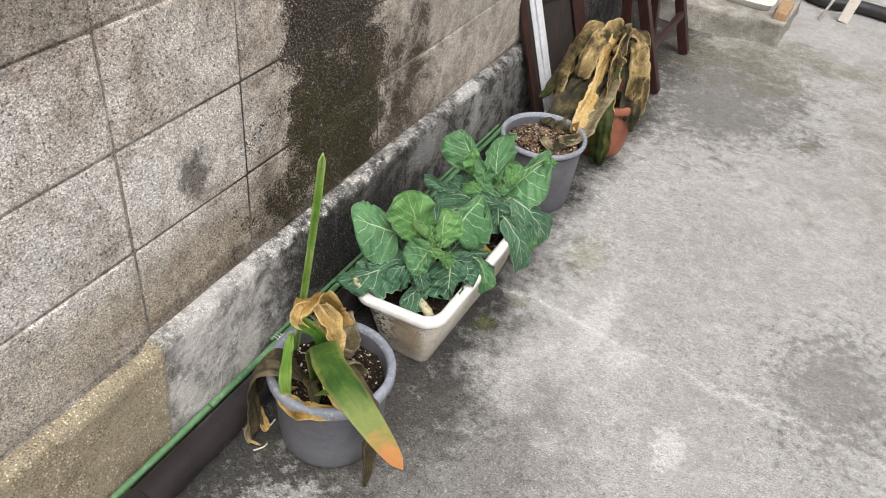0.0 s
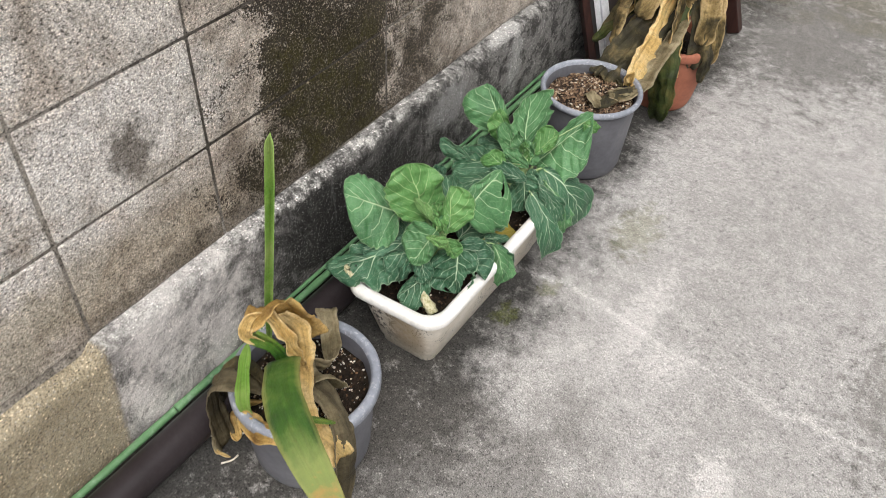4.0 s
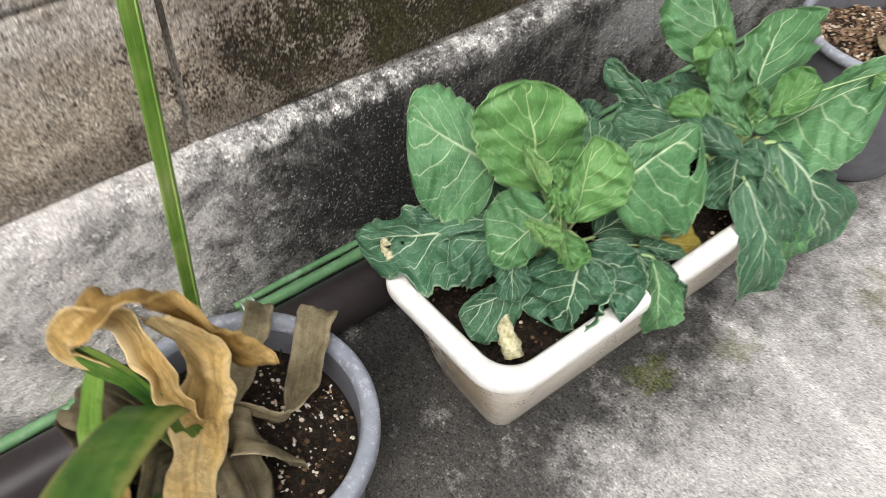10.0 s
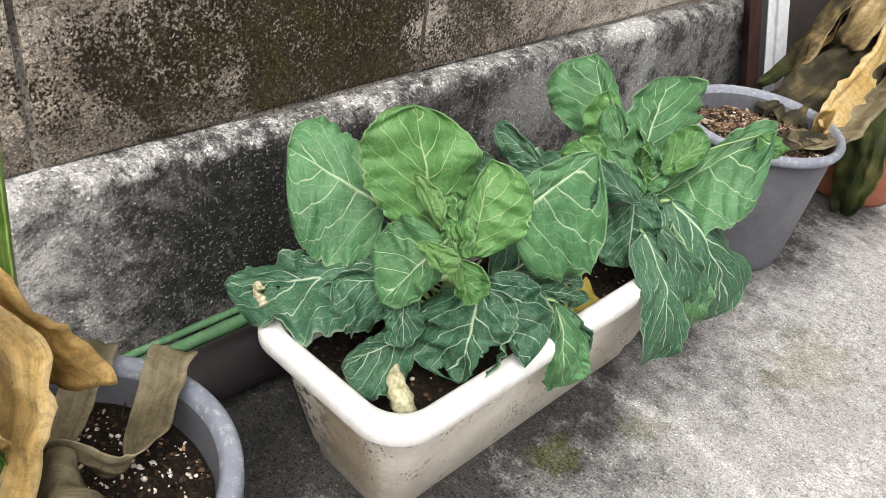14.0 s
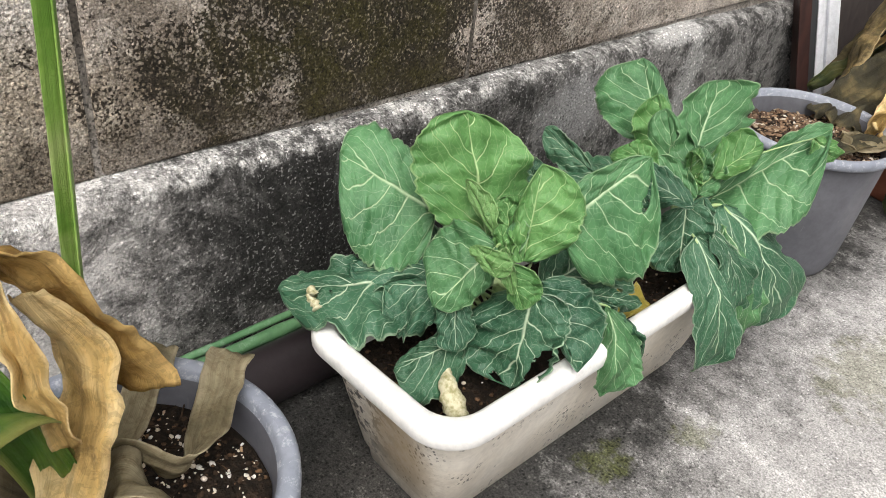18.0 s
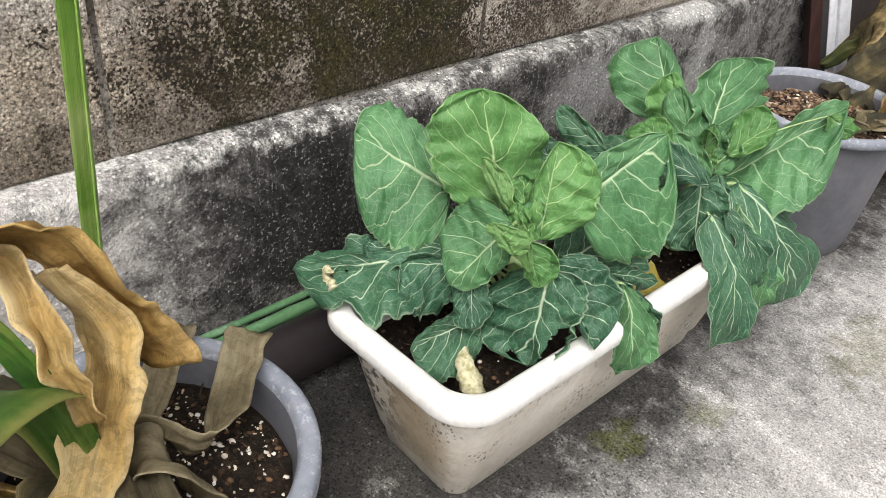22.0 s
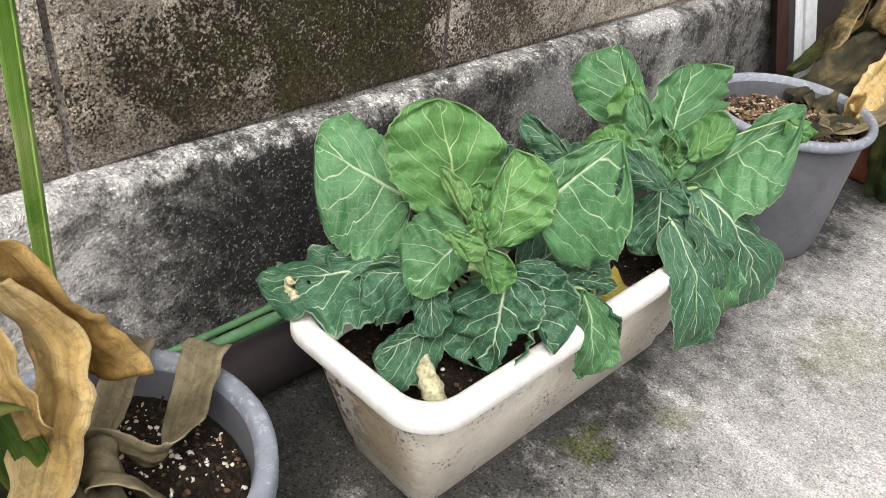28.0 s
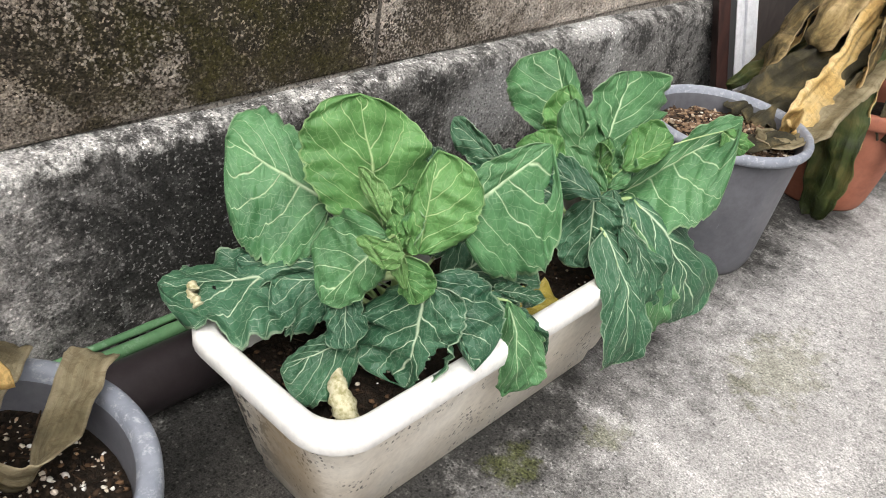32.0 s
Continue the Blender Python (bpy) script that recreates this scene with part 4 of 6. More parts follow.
def cabbage_leaf(plant, core, tone, B, T, L, R, um=0.5, bow=0.0, cup=0.0, ruffle=0.006, ragged=0.0, seed=0, holes=(), nu=44, nv=28, tipl=2.3, tipr=2.3, base=0.62):
    """A broad leaf on a midrib from B to T; L and R are the widest points of its two sides."""
    B, T, L, R = Vector(B), Vector(T), Vector(L), Vector(R)
    nrm = (T - B).cross(L - R).normalized()
    if nrm.z < 0:
        nrm = -nrm
    C = (B + T) / 2 + nrm * bow

    def mid(u):
        return (1 - u) ** 2 * B + 2 * u * (1 - u) * C + u * u * T

    SL, SR = L - mid(um), R - mid(um)
    bm = bmesh.new()
    uvl = bm.loops.layers.uv.new("UVMap")
    G, UV = [], {}
    for i in range(nu + 1):
        u = i / nu
        if u > um:
            far = (u - um) / (1.0 - um)
            full = [max(0.0, 1 - far ** k) ** 0.5 for k in (tipl, tipr)]
        else:
            full = [0.10 + 0.90 * max(0.0, 1 - ((um - u) / um) ** 1.9) ** base] * 2
        row = []
        for j in range(nv + 1):
            v = -1 + 2 * j / nv
            side, s = (SL, full[0]) if v < 0 else (SR, full[1])
            a = abs(v)
            e = 1 + 0.07 * noise.noise((u * 5.5, 2.0 * (v > 0) + seed, seed * 1.7)) + 0.06 * noise.noise((u * 17, 3.0 * (v > 0), seed + 9)) + 0.045 * noise.noise((u * 41, 7.0 * (v > 0), seed + 2))
            if ragged:
                e -= ragged * max(0.0, noise.noise((u * 9, 5.0 * (v > 0) + seed, 4.2))) + 0.35 * ragged * abs(noise.noise((u * 27, v > 0, seed + 3.1)))
            p = mid(u) + side * (s * a * e)
            wid = side.length
            p += nrm * (cup * wid * s * (a - a * a) * 4)
            p += nrm * (1.9 * ruffle * a * a * s * (noise.noise((u * 4.2 + seed, v * 1.4, seed * 0.9)) * 1.6 + 0.7 * noise.noise((u * 11, v * 2 + seed, 7.7))))
            p += nrm * min(1.0, wid / 0.035) * (0.0050 * noise.noise((u * 6 + seed, v * 3.5, 3.3)) + 0.0018 * noise.noise((u * 14 + seed, v * 11, 8.3)))
            p -= nrm * (0.0035 * math.exp(-(a / 0.10) ** 2) * (1 - 0.6 * u))
            vert = bm.verts.new(p)
            UV[vert] = (u, 0.5 + 0.5 * v)
            row.append(vert)
        G.append(row)
    for i in range(nu):
        for j in range(nv):
            u, v = (i + 0.5) / nu, -1 + 2 * (j + 0.5) / nv
            if any((u - hu) ** 2 / ru ** 2 + (v - hv) ** 2 / rv ** 2 < 1 + 0.6 * noise.noise((u * 20, v * 20, seed)) for hu, hv, ru, rv in holes):
                continue
            f = bm.faces.new((G[i][j], G[i + 1][j], G[i + 1][j + 1], G[i][j + 1]))
            for lp in f.loops:
                lp[uvl].uv = UV[lp.vert]
    loose = [v for v in bm.verts if not v.link_faces]
    bmesh.ops.delete(bm, geom=loose, context="VERTS")
    leaf = part("leaf", bm, LEAF[tone], plant)
    sol = leaf.modifiers.new("thickness", "SOLIDIFY")
    sol.thickness = 0.0009
    # raised midrib under the blade and the stalk down to the stem
    bm = bmesh.new()
    c = Vector(core)
    pts = curve_points([c, c.lerp(B, 0.55) + Vector((0, 0, 0.006)), B - nrm * 0.005] + [mid(k) - nrm * 0.0068 for k in (0.12, 0.25, 0.4)], 4)
    k = len(pts)
    size = min(1.0, (SL.length + SR.length) / 0.12)
    tube(bm, pts, [size * (0.0030 * (1 - q / k) ** 1.2 + 0.0006) for q in range(k)], 8)
    part("midrib", bm, m_stalk, leaf, "pale raised midrib and stalk")
    return leaf


def cabbage(label, foot, crown, leaves, seed, stalks=(), heart=5):
    plant = thing("cabbage_plant", label, "cabbage", "cabbages in the planter", at=foot)
    bm = bmesh.new()
    f, c = Vector(foot), Vector(crown)
    tube(bm, curve_points([f - Vector((0, 0, 0.01)), f.lerp(c, 0.4) + Vector((0.004, 0.003, 0)), c], 6), [0.013 - 0.0004 * i for i in range(13)], 12)
    part("stem", bm, m_stalk, plant, "short pale green stem")
    for k, (tone, B, T, L, R, *rest) in enumerate(leaves):
        opts = rest[0] if rest else {}
        z = min(max(B[2] - 0.05, foot[2] + 0.012), crown[2])
        core = f.lerp(c, min(1, (z - foot[2]) / (c.z - f.z)))
        cabbage_leaf(plant, core, tone, B, T, L, R, seed=seed + k * 1.37, **opts)
    for s in stalks:
        bm = bmesh.new()
        tube(bm, curve_points([Vector(q) for q in s], 6), [0.0028 + 0.0001 * i for i in range(13)], 8)
        part("stalk", bm, m_stalk, plant, "pale green leaf stalk")
    # furled heart of small cupped leaves
    rng = random.Random(seed)
    h = c + Vector((0, 0, 0.022))
    for k in range(heart):
        a = k * 2.4 + rng.uniform(-0.3, 0.3)
        r, hi = 0.006 + 0.0017 * k, 0.012 + 0.0030 * (k % 5) + 0.0006 * k
        d, sd = Vector((math.cos(a), math.sin(a), 0)), Vector((-math.sin(a), math.cos(a), 0))
        B = h + d * r * 0.35 - Vector((0, 0, 0.012))
        T = h + d * r * 1.3 + Vector((0, 0, hi))
        w = 0.008 + 0.0013 * k
        mid = (B + T) / 2 - d * 0.002
        cabbage_leaf(plant, c, "l" if k % 3 else "m", B, T, mid - sd * w - d * w * 0.35, mid + sd * w - d * w * 0.35, um=0.6, bow=0.004, cup=0.15, ruffle=0.002, seed=seed + 40 + k, nu=14, nv=12)
    return plant


A_LEAVES = [
    ("d", (0.262, 0.455, 0.200), (0.202, 0.530, 0.240), (0.188, 0.480, 0.228), (0.246, 0.525, 0.228), dict(bow=0.01)),
    ("d", (0.292, 0.440, 0.195), (0.300, 0.540, 0.190), (0.250, 0.510, 0.200), (0.345, 0.500, 0.195), dict(bow=0.02, ragged=0.2)),
    ("d", (0.235, 0.385, 0.190), (0.150, 0.350, 0.196), (0.205, 0.322, 0.196), (0.150, 0.405, 0.204), dict(bow=0.012)),
    ("d", (0.250, 0.380, 0.205), (0.172, 0.300, 0.204), (0.232, 0.316, 0.196), (0.184, 0.352, 0.204), dict(bow=0.016, ragged=0.3)),
    ("d", (0.250, 0.430, 0.196), (0.160, 0.452, 0.205), (0.190, 0.405, 0.205), (0.192, 0.490, 0.205), dict(bow=0.016, ragged=0.15)),
    ("d", (0.217, 0.349, 0.207), (0.167, 0.318, 0.2), (0.191, 0.317, 0.194), (0.183, 0.339, 0.208), dict(bow=0.006, ragged=0.2)),
    ("d", (0.227, 0.335, 0.202), (0.142, 0.243, 0.180), (0.256, 0.272, 0.186), (0.153, 0.307, 0.191), dict(bow=0.014, um=0.34, tipl=1.8, tipr=2.8, ragged=0.30, ruffle=0.010, holes=((0.42, 0.35, 0.02, 0.04), (0.62, -0.2, 0.016, 0.035)))),
    ("d", (0.266, 0.341, 0.224), (0.219, 0.304, 0.211), (0.264, 0.29, 0.184), (0.243, 0.334, 0.226), dict(bow=0.010, um=0.5, ragged=0.5, ruffle=0.012)),
    ("d", (0.275, 0.336, 0.232), (0.306, 0.315, 0.19), (0.278, 0.313, 0.201), (0.306, 0.334, 0.214), dict(bow=0.008, um=0.55, ragged=0.35)),
    ("d", (0.295, 0.34, 0.184), (0.27, 0.278, 0.16), (0.271, 0.316, 0.18), (0.316, 0.29, 0.151), dict(bow=0.010, um=0.55, ragged=0.18)),
    ("m", (0.195, 0.381, 0.25), (0.114, 0.328, 0.289), (0.129, 0.377, 0.307), (0.193, 0.313, 0.207), dict(bow=0.004, um=0.52, ragged=0.16, ruffle=0.006, tipl=2.6, tipr=3.6, base=0.5)),
    ("l", (0.243, 0.404, 0.241), (0.2, 0.4, 0.352), (0.207, 0.347, 0.292), (0.244, 0.456, 0.279), dict(bow=0.004, um=0.42, ruffle=0.008, tipl=3.2, tipr=3.4, base=0.45)),
    ("m", (0.307, 0.424, 0.282), (0.332, 0.501, 0.339), (0.306, 0.454, 0.324), (0.365, 0.474, 0.236), dict(bow=0.004, um=0.58, ruffle=0.006, tipl=2.2, tipr=3.2, base=0.5, holes=((0.90, 0.42, 0.10, 0.05), (0.84, 0.46, 0.05, 0.04)))),
    ("l", (0.301, 0.39, 0.253), (0.281, 0.418, 0.332), (0.284, 0.388, 0.275), (0.325, 0.431, 0.288), dict(bow=0.003, um=0.45, ruffle=0.006, tipl=2.4, tipr=2.8)),
    ("d", (0.329, 0.377, 0.25), (0.387, 0.382, 0.192), (0.369, 0.412, 0.248), (0.362, 0.377, 0.214), dict(bow=0.008, um=0.5, ragged=0.12, ruffle=0.008, tipl=3.5)),
    ("d", (0.338, 0.365, 0.253), (0.349, 0.346, 0.164), (0.288, 0.343, 0.193), (0.379, 0.365, 0.226), dict(bow=0.008, um=0.48, ragged=0.25, ruffle=0.009, tipl=3.0, tipr=2.0, base=0.40, holes=((0.80, 0.62, 0.22, 0.20), (0.95, -0.5, 0.06, 0.14)))),
    ("m", (0.292, 0.36, 0.275), (0.277, 0.31, 0.223), (0.246, 0.34, 0.278), (0.305, 0.341, 0.244), dict(bow=0.004, um=0.45, ruffle=0.009, tipl=3.4, tipr=3.0)),
    ("u", (0.323, 0.33, 0.275), (0.301, 0.328, 0.294), (0.3, 0.323, 0.286), (0.327, 0.341, 0.289), dict(bow=0.004, um=0.62, ruffle=0.003, tipr=3.5)),
    ("l", (0.315, 0.354, 0.272), (0.339, 0.352, 0.242), (0.322, 0.347, 0.253), (0.34, 0.368, 0.266), dict(bow=0.008, um=0.45, ruffle=0.006)),
    ("u", (0.316, 0.344, 0.294), (0.331, 0.346, 0.255), (0.317, 0.34, 0.275), (0.327, 0.348, 0.276), dict(bow=0.004, um=0.5, ruffle=0.002)),
    ("u", (0.266, 0.385, 0.265), (0.23, 0.381, 0.303), (0.243, 0.38, 0.28), (0.26, 0.388, 0.291), dict(bow=0.006, um=0.5, ruffle=0.002)),
    ("l", (0.276, 0.396, 0.256), (0.263, 0.402, 0.296), (0.253, 0.391, 0.275), (0.285, 0.41, 0.29), dict(bow=0.004, um=0.6, ruffle=0.007)),
    ("m", (0.289, 0.39, 0.252), (0.286, 0.398, 0.286), (0.277, 0.387, 0.263), (0.296, 0.399, 0.272), dict(bow=0.004, um=0.55, ruffle=0.006)),
    ("l", (0.287, 0.383, 0.252), (0.273, 0.385, 0.277), (0.273, 0.379, 0.26), (0.289, 0.39, 0.268), dict(bow=0.004, um=0.6, ruffle=0.006)),
    ("d", (0.345, 0.44, 0.214), (0.395, 0.473, 0.165), (0.366, 0.442, 0.183), (0.374, 0.467, 0.203), dict(bow=0.024, um=0.5, ragged=0.5, ruffle=0.012)),
    ("m", (0.362, 0.446, 0.216), (0.391, 0.434, 0.139), (0.38, 0.427, 0.166), (0.399, 0.467, 0.172), dict(bow=0.045, um=0.45, ragged=0.2, tipl=3.0)),
    ("d", (0.341, 0.452, 0.214), (0.376, 0.48, 0.213), (0.36, 0.456, 0.207), (0.348, 0.47, 0.221), dict(bow=0.008, ragged=0.45, ruffle=0.010)),
    ("d", (0.196, 0.523, 0.232), (0.177, 0.531, 0.256), (0.175, 0.522, 0.243), (0.195, 0.534, 0.251), dict(bow=0.006, ragged=0.2)),
]
A_STALKS = [[(0.271, 0.354, 0.217), (0.278, 0.371, 0.221), (0.285, 0.390, 0.222)], [(0.264, 0.368, 0.233), (0.277, 0.378, 0.226), (0.290, 0.390, 0.217)], [(0.268, 0.377, 0.242), (0.280, 0.383, 0.232), (0.289, 0.390, 0.219)]]
B_LEAVES = [
    ("d", (0.270, 0.640, 0.195), (0.205, 0.560, 0.200), (0.262, 0.565, 0.190), (0.192, 0.612, 0.205), dict(bow=0.015)),
    ("d", (0.265, 0.650, 0.200), (0.168, 0.625, 0.212), (0.205, 0.590, 0.206), (0.190, 0.678, 0.210), dict(bow=0.018)),
    ("d", (0.280, 0.690, 0.200), (0.178, 0.735, 0.206), (0.192, 0.680, 0.206), (0.232, 0.770, 0.200), dict(bow=0.02)),
    ("d", (0.300, 0.695, 0.210), (0.330, 0.800, 0.226), (0.275, 0.765, 0.225), (0.366, 0.765, 0.222), dict(bow=0.016)),
    ("d", (0.197, 0.626, 0.218), (0.133, 0.605, 0.248), (0.163, 0.602, 0.213), (0.156, 0.619, 0.249), dict(bow=0.006, um=0.55, ragged=0.15)),
    ("m", (0.213, 0.72, 0.244), (0.146, 0.753, 0.312), (0.132, 0.702, 0.254), (0.202, 0.744, 0.278), dict(bow=0.004, um=0.48, tipl=4.5, base=0.45)),
    ("m", (0.286, 0.678, 0.253), (0.242, 0.764, 0.319), (0.248, 0.68, 0.297), (0.28, 0.807, 0.285), dict(bow=0.004, um=0.55, ruffle=0.007, tipr=3.4)),
    ("m", (0.304, 0.707, 0.215), (0.374, 0.791, 0.303), (0.332, 0.777, 0.287), (0.378, 0.693, 0.207), dict(bow=0.004, um=0.52, ruffle=0.006, tipl=2.6, tipr=4.5)),
    ("l", (0.365, 0.774, 0.298), (0.388, 0.788, 0.278), (0.371, 0.769, 0.279), (0.381, 0.794, 0.298), dict(bow=0.006, um=0.5)),
    ("l", (0.313, 0.676, 0.256), (0.333, 0.723, 0.291), (0.3, 0.702, 0.292), (0.334, 0.7, 0.265), dict(bow=0.006, um=0.5, tipl=3.5)),
    ("l", (0.243, 0.708, 0.234), (0.204, 0.707, 0.299), (0.199, 0.686, 0.25), (0.229, 0.714, 0.275), dict(bow=0.004, um=0.5)),
    ("m", (0.277, 0.667, 0.237), (0.242, 0.667, 0.308), (0.241, 0.653, 0.266), (0.273, 0.675, 0.272), dict(bow=0.004, um=0.5)),
    ("l", (0.3, 0.576, 0.281), (0.265, 0.571, 0.301), (0.267, 0.555, 0.283), (0.286, 0.586, 0.303), dict(bow=0.008, um=0.5, tipl=3.0, tipr=3.0)),
    ("m", (0.312, 0.655, 0.234), (0.262, 0.637, 0.264), (0.281, 0.639, 0.242), (0.288, 0.655, 0.264), dict(bow=0.006, um=0.5)),
    ("m", (0.28, 0.685, 0.24), (0.255, 0.683, 0.289), (0.256, 0.676, 0.259), (0.277, 0.69, 0.27), dict(bow=0.004, um=0.5)),
    ("m", (0.303, 0.665, 0.233), (0.288, 0.674, 0.282), (0.285, 0.661, 0.252), (0.309, 0.679, 0.261), dict(bow=0.004, um=0.55)),
    ("m", (0.308, 0.669, 0.232), (0.305, 0.687, 0.277), (0.301, 0.673, 0.252), (0.321, 0.687, 0.25), dict(bow=0.004, um=0.5)),
    ("l", (0.305, 0.664, 0.236), (0.29, 0.665, 0.265), (0.291, 0.659, 0.248), (0.305, 0.67, 0.252), dict(bow=0.003, um=0.55)),
    ("d", (0.347, 0.582, 0.267), (0.278, 0.558, 0.28), (0.311, 0.559, 0.266), (0.305, 0.583, 0.288), dict(bow=0.016, um=0.5, tipl=2.6)),
    ("d", (0.327, 0.608, 0.249), (0.345, 0.599, 0.18), (0.313, 0.581, 0.205), (0.356, 0.624, 0.229), dict(bow=0.008, um=0.5, tipl=3.2, base=0.45)),
    ("d", (0.326, 0.642, 0.247), (0.343, 0.641, 0.213), (0.322, 0.63, 0.225), (0.342, 0.648, 0.232), dict(bow=0.006)),
    ("d", (0.335, 0.675, 0.232), (0.417, 0.708, 0.108), (0.395, 0.640, 0.178), (0.402, 0.772, 0.156), dict(base=0.40, bow=0.056, um=0.5, ragged=0.12, tipl=2.6, tipr=4.0)),
    ("d", (0.350, 0.604, 0.226), (0.408, 0.590, 0.098), (0.400, 0.560, 0.150), (0.416, 0.622, 0.152), dict(bow=0.062, um=0.55, base=0.30, ragged=0.10, tipl=3.0, tipr=4.0)),
    ("m", (0.352, 0.655, 0.222), (0.404, 0.652, 0.108), (0.400, 0.630, 0.146), (0.412, 0.676, 0.146), dict(bow=0.056, um=0.55, base=0.30, ragged=0.15, tipl=3.0)),
    ("d", (0.348, 0.630, 0.228), (0.398, 0.626, 0.146), (0.398, 0.600, 0.182), (0.402, 0.650, 0.184), dict(bow=0.050, ragged=0.3, base=0.30)),
]
cabbage("green cabbage plant with wide veined leaves, insect-eaten edges", (0.268, 0.405, 0.132), (0.258, 0.415, 0.232), A_LEAVES, 2.0, A_STALKS, 3)
cabbage("taller leafy green cabbage plant at the planter's far end", (0.295, 0.655, 0.132), (0.297, 0.660, 0.246), B_LEAVES, 31.0, (), 3)

# dried scar on a leaf edge over the rim, eaten pale stalk, yellow leaf on the soil
litter = thing("fallen_leaf", "yellowed cabbage leaf lying on the planter soil", "leaf", at=(0.32, 0.53, 0.14))
cabbage_leaf(litter, (0.30, 0.50, 0.140), "y", (0.305, 0.505, 0.146), (0.350, 0.560, 0.150), (0.345, 0.510, 0.152), (0.310, 0.560, 0.150), bow=0.008, ragged=0.3, seed=88, nu=16, nv=14)
scar = thing("dried_leaf_scrap", "crisp beige leaf scrap caught on the planter rim", "leaf", at=(0.165, 0.25, 0.185))
bm = bmesh.new()
tube(bm, curve_points([(0.168, 0.257, 0.195), (0.175, 0.257, 0.194), (0.173, 0.255, 0.188), (0.181, 0.254, 0.188), (0.188, 0.253, 0.185)], 5), [0.0022 + 0.0030 * abs(math.sin(i * 0.9)) for i in range(21)], 8)
part("scrap", bm, m_scar, scar)
stub = thing("eaten_leaf_stalk", "pale chewed cabbage stalk standing in the soil", "leaf", at=(0.33, 0.292, 0.135))
bm = bmesh.new()
tube(bm, curve_points([(0.335, 0.296, 0.146), (0.324, 0.299, 0.157), (0.308, 0.306, 0.164), (0.294, 0.321, 0.168)], 8), [0.0095 + 0.002 * math.sin(math.pi * min(1, i / 18)) - 0.00022 * i + 0.0004 * math.sin(i * 2.6) for i in range(25)], 14)
for v in bm.verts:
    v.co += v.co.normalized() * 0.0035 * noise.noise(v.co * 150) + Vector((0, 0, 0.002 * noise.noise(v.co * 90)))
part("stalk", bm, m_scar, stub)


